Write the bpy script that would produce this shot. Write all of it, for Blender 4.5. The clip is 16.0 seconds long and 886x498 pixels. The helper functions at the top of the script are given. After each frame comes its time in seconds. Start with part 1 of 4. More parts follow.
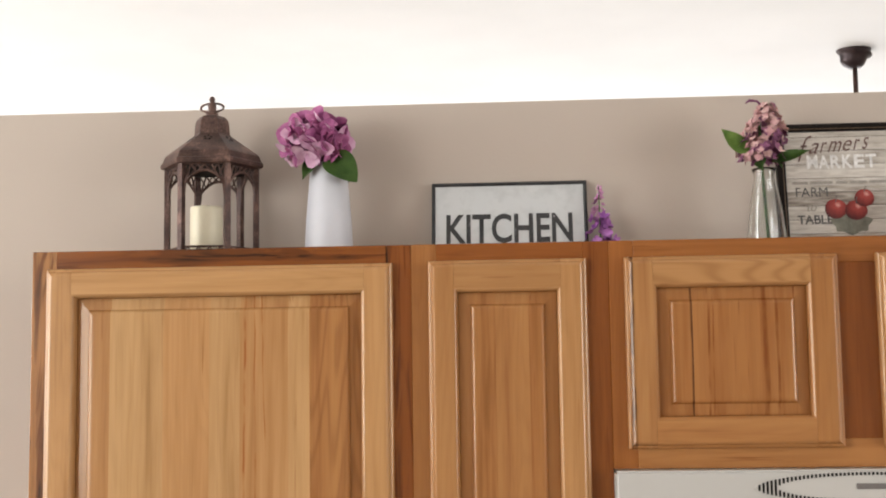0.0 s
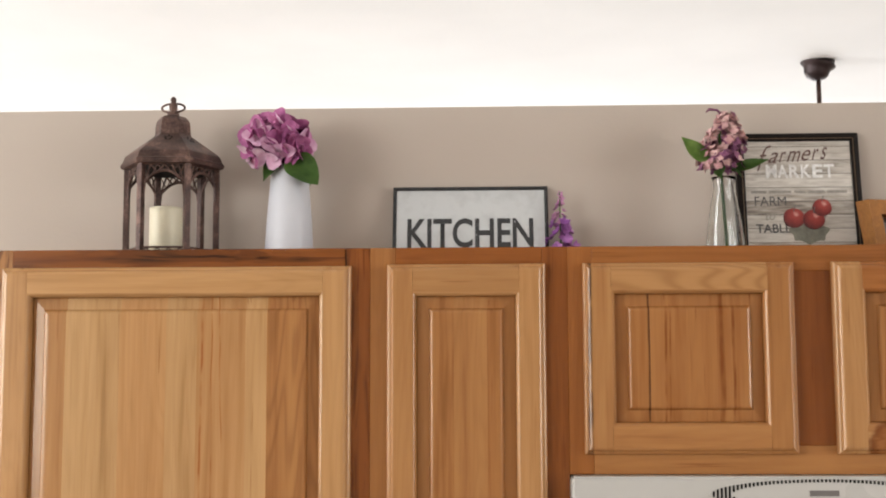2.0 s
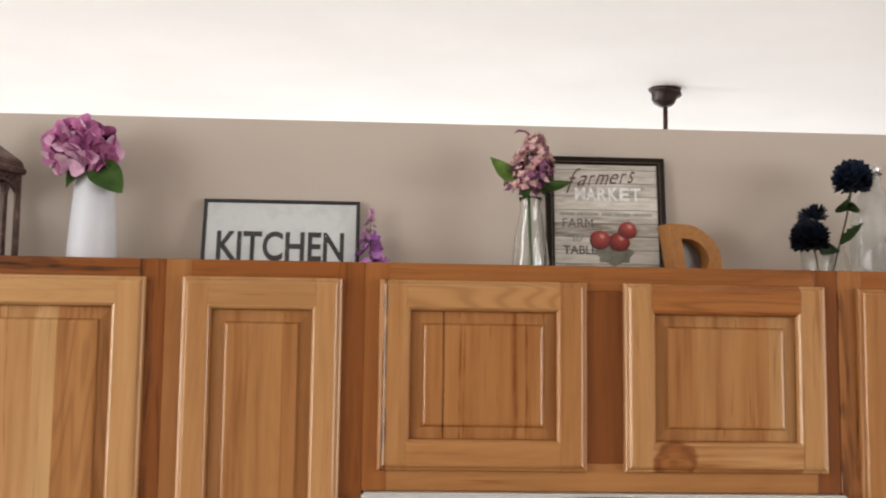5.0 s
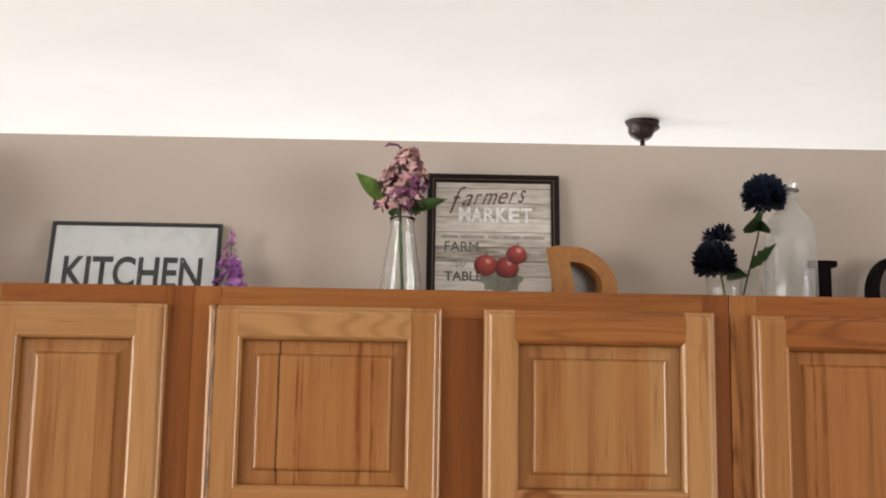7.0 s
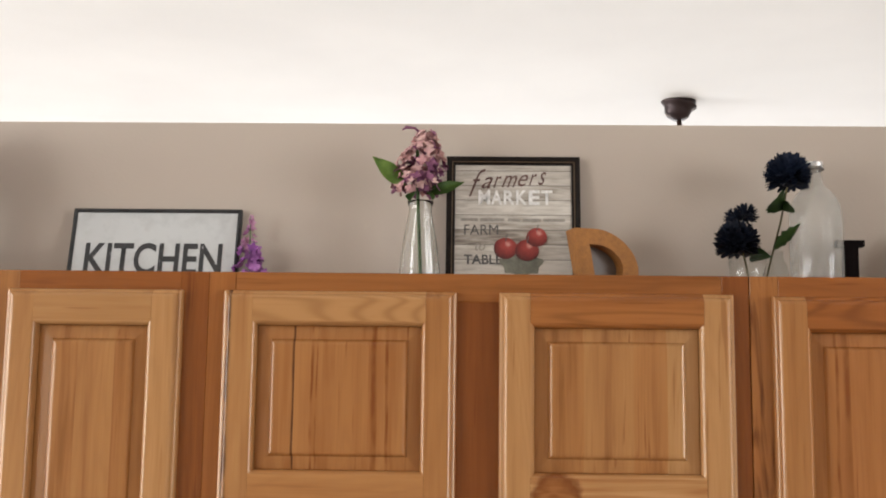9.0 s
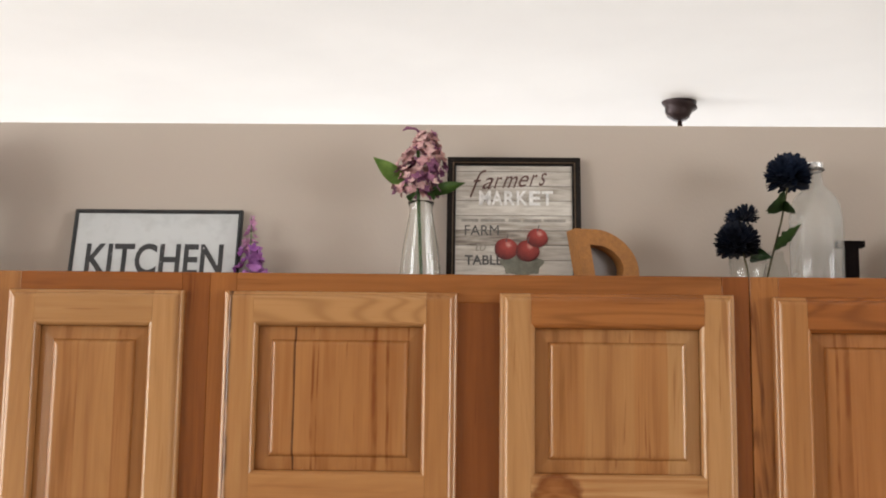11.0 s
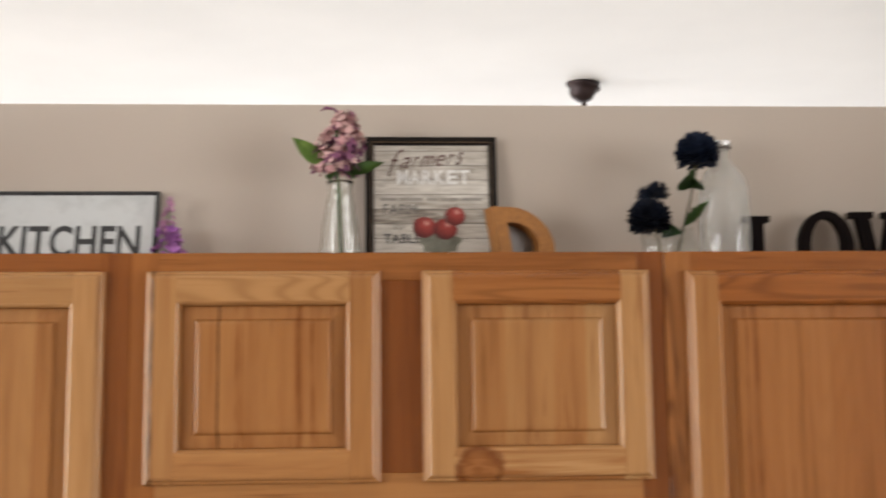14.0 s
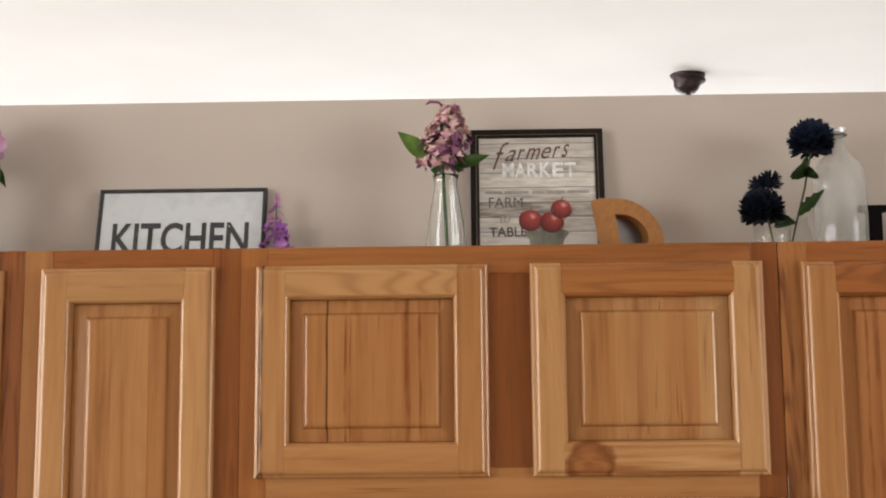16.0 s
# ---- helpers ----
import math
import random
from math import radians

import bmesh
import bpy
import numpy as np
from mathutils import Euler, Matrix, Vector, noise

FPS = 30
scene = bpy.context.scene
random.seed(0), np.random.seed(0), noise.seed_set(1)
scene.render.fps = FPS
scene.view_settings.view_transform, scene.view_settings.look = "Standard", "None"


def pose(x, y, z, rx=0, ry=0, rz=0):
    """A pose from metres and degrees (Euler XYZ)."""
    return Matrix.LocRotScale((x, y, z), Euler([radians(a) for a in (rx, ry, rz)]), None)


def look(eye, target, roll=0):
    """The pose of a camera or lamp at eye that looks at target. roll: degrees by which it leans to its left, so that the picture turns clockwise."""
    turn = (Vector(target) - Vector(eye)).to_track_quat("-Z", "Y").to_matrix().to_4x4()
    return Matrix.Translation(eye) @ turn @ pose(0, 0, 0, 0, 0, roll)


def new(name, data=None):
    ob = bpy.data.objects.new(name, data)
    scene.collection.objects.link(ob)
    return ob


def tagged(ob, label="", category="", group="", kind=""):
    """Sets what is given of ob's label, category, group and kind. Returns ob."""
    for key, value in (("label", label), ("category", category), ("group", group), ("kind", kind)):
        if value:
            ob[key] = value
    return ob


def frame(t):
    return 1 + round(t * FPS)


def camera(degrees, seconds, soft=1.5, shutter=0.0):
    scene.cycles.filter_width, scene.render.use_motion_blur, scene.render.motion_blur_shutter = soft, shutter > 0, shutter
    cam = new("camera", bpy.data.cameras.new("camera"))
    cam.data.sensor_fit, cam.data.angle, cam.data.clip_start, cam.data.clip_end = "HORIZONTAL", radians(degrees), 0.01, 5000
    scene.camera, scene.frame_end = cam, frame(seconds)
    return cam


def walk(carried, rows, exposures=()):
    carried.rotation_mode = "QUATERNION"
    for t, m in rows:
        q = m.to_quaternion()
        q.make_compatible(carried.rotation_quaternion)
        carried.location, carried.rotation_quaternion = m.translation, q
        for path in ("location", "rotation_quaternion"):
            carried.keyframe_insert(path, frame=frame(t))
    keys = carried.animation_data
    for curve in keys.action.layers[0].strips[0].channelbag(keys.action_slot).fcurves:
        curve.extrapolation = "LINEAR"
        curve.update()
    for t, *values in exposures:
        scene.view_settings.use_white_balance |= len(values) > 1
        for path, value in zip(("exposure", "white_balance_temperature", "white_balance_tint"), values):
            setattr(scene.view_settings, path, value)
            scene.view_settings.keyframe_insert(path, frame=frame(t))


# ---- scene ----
cam = camera(40.0, 16.0, 1.9, 0.5)
PATH = [
    (0, (-0.143, -1.917, 1.934), (-0.262, 0.069, 2.131), -0.8),
    (0.5, (-0.147, -1.923, 1.936), (-0.262, 0.062, 2.149), -0.1),
    (1, (-0.15, -1.925, 1.931), (-0.266, 0.059, 2.151), -0.2),
    (1.5, (-0.139, -1.925, 1.936), (-0.228, 0.062, 2.15), -0.2),
    (2, (-0.128, -1.916, 1.931), (-0.196, 0.072, 2.137), -0.2),
    (2.5, (-0.125, -1.919, 1.934), (-0.18, 0.071, 2.13), -0.5),
    (3, (-0.122, -1.92, 1.936), (-0.162, 0.068, 2.152), -0.4),
    (3.5, (-0.1, -1.915, 1.932), (-0.087, 0.073, 2.149), -0.6),
    (4, (-0.079, -1.914, 1.933), (0.022, 0.072, 2.148), -0.6),
    (4.5, (-0.047, -1.916, 1.935), (0.068, 0.069, 2.154), -0.4),
    (5, (0.013, -1.917, 1.93), (0.128, 0.066, 2.163), 0.7),
    (5.2, (0.044, -1.909, 1.926), (0.158, 0.073, 2.164), 0.8),
    (7.3, (0.357, -1.705, 1.913), (0.336, 0.269, 2.236), 1.0),
    (7.5, (0.371, -1.704, 1.913), (0.307, 0.273, 2.215), 0.9),
    (8, (0.389, -1.698, 1.914), (0.318, 0.28, 2.204), 0.7),
    (8.5, (0.377, -1.703, 1.916), (0.325, 0.275, 2.207), 0.7),
    (11, (0.377, -1.706, 1.916), (0.324, 0.271, 2.208), 0.7),
    (11.5, (0.362, -1.716, 1.915), (0.168, 0.251, 2.223), 0.6),
    (12, (0.366, -1.717, 1.908), (0.228, 0.257, 2.199), 0.0),
    (12.5, (0.382, -1.716, 1.907), (0.341, 0.267, 2.165), -0.3),
    (13, (0.391, -1.728, 1.91), (0.604, 0.242, 2.179), 0.5),
    (13.2, (0.378, -1.728, 1.91), (0.657, 0.235, 2.178), 0.4),
    (13.5, (0.366, -1.728, 1.91), (0.666, 0.231, 2.178), 0.4),
    (14, (0.346, -1.729, 1.906), (0.457, 0.251, 2.17), -0.6),
    (14.5, (0.339, -1.726, 1.903), (0.339, 0.257, 2.162), -1.1),
    (15, (0.337, -1.724, 1.905), (0.305, 0.259, 2.161), -1.1),
    (15.5, (0.339, -1.72, 1.9), (0.266, 0.261, 2.167), -1.0),
    (16, (0.336, -1.714, 1.9), (0.283, 0.268, 2.163), -0.5),
]
walk(cam, [(t, look(eye, target, roll)) for t, eye, target, roll in PATH],
     [(0, -0.08), (3, -0.12), (5, -0.14), (8, -0.11), (11.5, -0.12), (12.5, -0.17), (13.2, -0.10), (14.5, -0.10), (16, -0.11)])

# world, lights, exposure
world = bpy.data.worlds.new("world")
scene.world = world
world.use_nodes = True
sky = world.node_tree.nodes.new("ShaderNodeTexSky")
sky.sky_type, sky.sun_disc, sky.sun_elevation, sky.sun_rotation = "NISHITA", False, radians(38), radians(250)
world.node_tree.links.new(sky.outputs[0], world.node_tree.nodes["Background"].inputs[0])
world.node_tree.nodes["Background"].inputs[1].default_value = 0.1
scene.view_settings.exposure = 0.0


def area_lamp(name, place, target, w, h, watts, colour):
    """A rectangular area lamp: daylight at a window's opening, or added fill."""
    lamp = bpy.data.lights.new(name, "AREA")
    lamp.shape, lamp.size, lamp.size_y, lamp.energy, lamp.color = "RECTANGLE", w, h, watts, colour
    ob = new(name, lamp)
    ob.matrix_world = look(place, target)
    return ob


DAY = (0.985, 0.985, 1.0)
area_lamp("daylight_kitchen", (-5.99, -1.55, 2.05), (0.0, -0.9, 1.9), 2.75, 1.7, 160, DAY)
# unseen front-left lamp, added as fill to soften shadows
area_lamp("daylight_south", (-4.35, -4.34, 2.05), (-1.4, 0.0, 1.9), 2.7, 1.7, 152, DAY)
# unseen lamp on the right, added to brighten the wall behind the decor
area_lamp("daylight_east", (4.89, -3.1, 2.05), (0.0, -1.2, 2.0), 2.2, 1.7, 135, DAY)
area_lamp("daylight_dining", (-5.99, 2.6, 1.5), (0.0, 2.6, 1.9), 2.6, 1.9, 325, DAY)
area_lamp("daylight_north", (1.2, 5.89, 1.3), (1.2, 2.0, 1.9), 5.0, 2.1, 185, DAY)


# materials
class Nodes:
    """A short way to write node trees."""

    def __init__(self, name):
        self.mat = bpy.data.materials.new(name)
        self.mat.use_nodes = True
        self.tree = self.mat.node_tree
        self.bsdf = self.tree.nodes["Principled BSDF"]

    def add(self, kind, ins=(), **attrs):
        n = self.tree.nodes.new(kind)
        for k, v in attrs.items():
            setattr(n, k, v)
        for k, v in dict(ins).items():
            if isinstance(v, bpy.types.NodeSocket):
                self.tree.links.new(v, n.inputs[k])
            else:
                n.inputs[k].default_value = v
        return n

    def link(self, out, key):
        self.tree.links.new(out, self.bsdf.inputs[key])

    def set(self, **vals):
        for k, v in vals.items():
            self.bsdf.inputs[k.replace("_", " ")].default_value = v

    def ramp(self, fac, stops):
        n = self.add("ShaderNodeValToRGB", {0: fac})
        els = n.color_ramp.elements
        while len(els) < len(stops):
            els.new(0.5)
        for e, (p, c) in zip(els, stops):
            e.position, e.color = p, (*c, 1) if len(c) == 3 else c
        return n.outputs[0]

    def noise(self, vec, scale, detail=3.0, rough=0.55, dist=0.0):
        return self.add("ShaderNodeTexNoise", {"Vector": vec, "Scale": scale, "Detail": detail, "Roughness": rough, "Distortion": dist}).outputs[0]

    def mix(self, fac, a, b, blend="MIX"):
        n = self.add("ShaderNodeMix", data_type="RGBA", blend_type=blend)
        for key, v in ((0, fac), (6, a), (7, b)):
            if isinstance(v, bpy.types.NodeSocket):
                self.tree.links.new(v, n.inputs[key])
            else:
                n.inputs[key].default_value = (*v, 1) if isinstance(v, tuple) and len(v) == 3 else v
        return n.outputs[2]

    def math(self, op, a, b=0.0):
        return self.add("ShaderNodeMath", {0: a, 1: b}, operation=op).outputs[0]

    def bump(self, height, strength, distance=0.001):
        b = self.add("ShaderNodeBump", {"Strength": strength, "Distance": distance, "Height": height})
        self.link(b.outputs[0], "Normal")

    def coords(self, scale=(1, 1, 1), shuffle=True):
        c = self.add("ShaderNodeTexCoord").outputs["Object"]
        if shuffle:
            r = self.add("ShaderNodeObjectInfo").outputs["Random"]
            off = self.add("ShaderNodeVectorMath", {0: r, 1: (37.0, 53.0, 29.0)}, operation="MULTIPLY").outputs[0]
            c = self.add("ShaderNodeVectorMath", {0: c, 1: off}, operation="ADD").outputs[0]
        return self.add("ShaderNodeMapping", {"Vector": c, "Scale": scale}).outputs[0]


def plain(name, colour, rough=0.5, metal=0.0, vary=0.12, scale=30.0, bump=0.1, dist=0.0006, shine=0.5):
    """A painted, cast or cut surface with a slight unevenness at two scales."""
    n = Nodes(name)
    v = n.coords()
    low, high = n.noise(v, scale), n.noise(v, scale * 9, 2.0)
    mixed = n.math("ADD", n.math("MULTIPLY", low, 0.7), n.math("MULTIPLY", high, 0.3))
    n.link(n.ramp(mixed, [(0.3, tuple(c * (1 - vary) for c in colour)), (0.7, tuple(min(1, c * (1 + vary)) for c in colour))]), "Base Color")
    n.link(n.add("ShaderNodeMapRange", {0: low, 3: rough * 0.85, 4: min(1, rough * 1.15)}).outputs[0], "Roughness")
    n.set(Metallic=metal, Specular_IOR_Level=shine)
    if bump:
        n.bump(mixed, bump, dist)
    return n.mat


# sapwood to heartwood of the hickory: light grain, dark grain
TONES = [
    ((0.495, 0.293, 0.128), (0.372, 0.199, 0.077)),
    ((0.362, 0.160, 0.052), (0.270, 0.104, 0.030)),
    ((0.278, 0.091, 0.020), (0.190, 0.054, 0.010)),
    ((0.175, 0.048, 0.010), (0.100, 0.024, 0.005)),
    ((0.110, 0.029, 0.007), (0.040, 0.010, 0.003)),
]
WOODS = {}


def wood_gloss(n, fibre):
    """The clear satin lacquer over the grain."""
    n.link(n.add("ShaderNodeMapRange", {0: fibre, 3: 0.15, 4: 0.24}).outputs[0], "Roughness")
    n.set(Specular_IOR_Level=0.5, Specular_Tint=(1.0, 0.88, 0.74, 1.0))
    n.bump(fibre, 0.06, 0.0003)


def hickory(tone, axis="z", streak=False, arched=0.12):
    """Satin-lacquered hickory of one tone, its grain along x or z; streak: with dark heartwood streaks; arched: how much flat-sawn figure."""
    key = (tone, axis, streak, arched)
    if key in WOODS:
        return WOODS[key]
    k = int(tone)
    f = tone - k
    top = TONES[min(k + 1, 4)]
    light, dark = (tuple(a * (1 - f) + b * f for a, b in zip(TONES[k][i], top[i])) for i in (0, 1))
    n = Nodes("hickory_" + ("upright" if axis == "z" else "level") + ("_streaked" if streak else ""))

    def run(long):
        return n.coords((1, 1, long) if axis == "z" else (long, 1, 1))

    slow, fine, wide = run(0.045), run(0.016), run(0.11)
    # soft bands of colour, as wide as a finger, that run the length of the board
    body = n.math("ADD", n.math("MULTIPLY", n.noise(slow, 30.0, 2.0, 0.5, 0.15), 0.55), n.math("MULTIPLY", n.noise(slow, 95.0, 3.0, 0.6, 0.2), 0.45))
    base = n.ramp(body, [(0.32, tuple(c * 0.86 for c in dark)), (0.45, tuple(0.45 * a + 0.55 * b for a, b in zip(dark, light))), (0.60, light)])
    # flat-sawn arches
    swell = n.noise(wide, 15.0, 1.5, 0.4, 0.35)
    rings = n.math("SINE", n.math("ADD", n.math("MULTIPLY", swell, 95.0), n.math("MULTIPLY", n.noise(slow, 120.0, 2.0), 2.2)))
    rings = n.math("POWER", n.math("ADD", n.math("MULTIPLY", rings, 0.5), 0.5), 2.5)
    col = n.mix(n.math("MULTIPLY", rings, arched), base, tuple(c * 0.72 for c in dark))
    # thin brown lines, here and there
    thin = n.ramp(n.noise(slow, 130.0, 2.0, 0.5, 0.25), [(0.63, (0, 0, 0)), (0.70, (1, 1, 1))])
    here = n.ramp(n.noise(slow, 14.0, 1.0), [(0.46, (0, 0, 0)), (0.60, (1, 1, 1))])
    col = n.mix(n.math("MULTIPLY", n.math("MULTIPLY", thin, here), 0.55), col, (dark[0] * 0.62, dark[1] * 0.48, dark[2] * 0.40))
    # pores
    fibre = n.noise(fine, 520.0, 3.0, 0.6)
    col = n.mix(n.math("MULTIPLY", n.ramp(fibre, [(0.52, (0, 0, 0)), (0.70, (1, 1, 1))]), 0.18), col, tuple(c * 0.70 for c in dark))
    if streak:
        s = n.noise(run(0.10), 40.0, 3.0, 0.55, 1.1)
        heart = n.ramp(s, [(0.46, (0, 0, 0)), (0.56, (1, 1, 1))])
        col = n.mix(n.math("MULTIPLY", heart, 0.85), col, (0.105, 0.029, 0.007))
        black = n.ramp(s, [(0.61, (0, 0, 0)), (0.68, (1, 1, 1))])
        col = n.mix(n.math("MULTIPLY", black, 0.9), col, (0.022, 0.007, 0.003))
    shade = n.add("ShaderNodeObjectInfo").outputs["Random"]
    value = n.add("ShaderNodeMapRange", {0: shade, 3: 0.95, 4: 1.05}).outputs[0]
    n.link(n.add("ShaderNodeHueSaturation", {"Value": value, "Color": col}).outputs[0], "Base Color")
    wood_gloss(n, fibre)
    WOODS[key] = n.mat
    return n.mat


def wall_paint(name, colour, grain=170.0):
    """Rolled paint over a knocked-down drywall texture."""
    n = Nodes(name)
    v = n.coords(shuffle=False)
    low, peel = n.noise(v, 1.6, 3.0), n.noise(v, grain, 3.0, 0.5)
    n.link(n.ramp(low, [(0.3, tuple(c * 0.96 for c in colour)), (0.7, tuple(min(1, c * 1.03) for c in colour))]), "Base Color")
    n.set(Roughness=0.72)
    n.bump(peel, 0.18, 0.0012)
    return n.mat


GREIGE = wall_paint("greige_paint", (0.465, 0.398, 0.332))
CEILING = wall_paint("ceiling_paint", (0.85, 0.848, 0.84), 90.0)
FLOORING = plain("floor_vinyl", (0.30, 0.265, 0.225), 0.4, vary=0.25, scale=4)


# building blocks
def box(bm, a, b):
    """A cuboid from corner a to corner b."""
    m = Matrix.Translation([(p + q) / 2 for p, q in zip(a, b)]) @ Matrix.Diagonal([abs(q - p) for p, q in zip(a, b)] + [1])
    bmesh.ops.create_cube(bm, size=1, matrix=m)
    return bm


def part(name, bm, material, parent=None, label="", smooth=False):
    """Links a bmesh as one mesh object under its thing or part."""
    me = bpy.data.meshes.new(name)
    bmesh.ops.recalc_face_normals(bm, faces=bm.faces)
    bm.to_mesh(me)
    bm.free()
    if smooth:
        me.shade_smooth()
    me.materials.append(material)
    ob = new(name, me)
    ob.parent = parent
    if label:
        tagged(ob, label)
    return ob


def thing(name, m, label, category, group=""):
    ob = new(name)
    ob.empty_display_size = 0.05
    ob.matrix_world = m
    return tagged(ob, label, category, group)


def slab(name, a, b, material, label, category="wall"):
    return tagged(part(name, box(bmesh.new(), a, b), material), label, category, kind="structure")


def lathe(bm, rings, sides=32, centre=(0, 0), cap=True, squash=1.0, turn=0.0):
    """A turned body from (radius, height) rings."""
    rows = []
    for r, z in rings:
        rows.append([bm.verts.new((centre[0] + r * math.cos(turn + 2 * math.pi * i / sides), centre[1] + squash * r * math.sin(turn + 2 * math.pi * i / sides), z)) for i in range(sides)])
    for low, high in zip(rows, rows[1:]):
        for i in range(sides):
            j = (i + 1) % sides
            bm.faces.new((low[i], low[j], high[j], high[i]))
    if cap:
        bm.faces.new(rows[0][::-1])
        bm.faces.new(rows[-1])
    return bm


def tube(bm, points, radius, sides=8):
    """A round rod along points; radius: one number, or one a point."""
    pts = [Vector(p) for p in points]
    radii = radius if isinstance(radius, (list, tuple)) else [radius] * len(pts)
    rows = []
    for i, p in enumerate(pts):
        d = (pts[min(i + 1, len(pts) - 1)] - pts[max(i - 1, 0)]).normalized()
        u = d.orthogonal().normalized() if not rows else (u - d * u.dot(d)).normalized()
        w = d.cross(u)
        rows.append([bm.verts.new(p + radii[i] * (math.cos(2 * math.pi * k / sides) * u + math.sin(2 * math.pi * k / sides) * w)) for k in range(sides)])
    for low, high in zip(rows, rows[1:]):
        for k in range(sides):
            bm.faces.new((low[k], low[(k + 1) % sides], high[(k + 1) % sides], high[k]))
    bm.faces.new(rows[0][::-1])
    bm.faces.new(rows[-1])
    return bm


# the moulded edge of a door: a small round, a fillet, a larger round
EDGE = [(0.0, 0.0), (0.0, 0.0075), (0.0006, 0.0100), (0.0018, 0.0118), (0.0035, 0.0128), (0.0052, 0.0132), (0.0058, 0.0150), (0.0068, 0.0170), (0.0084, 0.0187), (0.0104, 0.0197), (0.0125, 0.0200)]


def edged_board(x0, z0, x1, z1, sides, y0=0.0, profile=EDGE):
    """A board in the xz plane whose front, towards -y, has a moulded edge on the sides (left, right, bottom, top) that are 1."""
    bm = bmesh.new()
    rows = []
    for inset, depth in profile:
        l, r, b, t = (inset * s for s in sides)
        rows.append([bm.verts.new(p) for p in ((x0 + l, y0 - depth, z0 + b), (x1 - r, y0 - depth, z0 + b), (x1 - r, y0 - depth, z1 - t), (x0 + l, y0 - depth, z1 - t))])
    for low, high in zip(rows, rows[1:]):
        for i in range(4):
            bm.faces.new((low[i], low[(i + 1) % 4], high[(i + 1) % 4], high[i]))
    bm.faces.new(rows[0][::-1])
    bm.faces.new(rows[-1])
    return bm


# structure
slab("floor", (-6.15, -4.5, -0.1), (5.0, 6.0, 0.0), FLOORING, "plain brown floor of the kitchen and next room", "floor")
slab("ceiling", (-6.15, -4.5, 3.06), (5.0, 6.0, 3.2), CEILING, "white lightly textured ceiling over both rooms", "ceiling")
slab("wall_north", (-1.75, 0.305, 0.0), (1.845, 0.425, 2.426), GREIGE, "greige painted partition wall that stops below the ceiling")
slab("wall_east", (1.845, -0.33, 0.0), (1.965, 0.425, 2.426), GREIGE, "greige painted side wall of the kitchen")


def holed_wall(name, axis, plane, lo, hi, hole, label):
    """An outer wall with one window opening through it: four slabs joined into one."""
    bm = bmesh.new()
    h0, h1, b, t = hole
    for u0, u1, z0, z1 in ((lo, h0, 0, 3.06), (h1, hi, 0, 3.06), (h0, h1, 0, b), (h0, h1, t, 3.06)):
        if axis == "x":
            box(bm, (plane - 0.15, u0, z0), (plane, u1, z1))
        else:
            box(bm, (u0, plane - 0.15, z0), (u1, plane, z1))
    return tagged(part(name, bm, GREIGE), label, "wall", kind="structure")


holed_wall("wall_west", "x", -6.0, -4.5, 0.8, (-2.95, -0.15, 1.2, 2.9), "unseen greige painted outer wall with an opening for its lamp")
holed_wall("wall_west_dining", "x", -6.0, 0.8, 6.05, (1.3, 3.9, 0.5, 2.45), "greige painted outer wall with a wide window opening")
# this opening is added only to house the front-left fill lamp
holed_wall("wall_south", "y", -4.35, -6.0, 4.9, (-5.7, -3.0, 1.2, 2.9), "unseen greige wall with an opening added for the fill lamp")
# unseen wall, its opening added for the right-hand fill lamp
holed_wall("wall_far_east", "x", 5.05, -4.5, 6.05, (-4.2, -2.0, 1.2, 2.9), "unseen greige painted outer wall with an opening for its lamp")
holed_wall("wall_far", "y", 6.05, -6.0, 4.9, (-1.3, 3.7, 0.2, 2.4), "greige painted far wall of the next room with a wide opening")

# cabinets
TOP = 2.132
DECK = 2.114


BEAD = ((0.0, -0.0199), (0.22, -0.0196), (0.45, -0.0186), (0.68, -0.0170), (0.86, -0.0149), (0.97, -0.0126), (1.0, -0.0105))
# from the frame inwards: a sloped border, a steep round shoulder, the flat field
COVE = ((0.0, 0.0030), (0.0030, 0.0033), (0.0180, 0.0046), (0.0188, 0.0064), (0.0200, 0.0086), (0.0215, 0.0102), (0.0235, 0.0110), (0.0260, 0.0114), (0.0290, 0.0115))


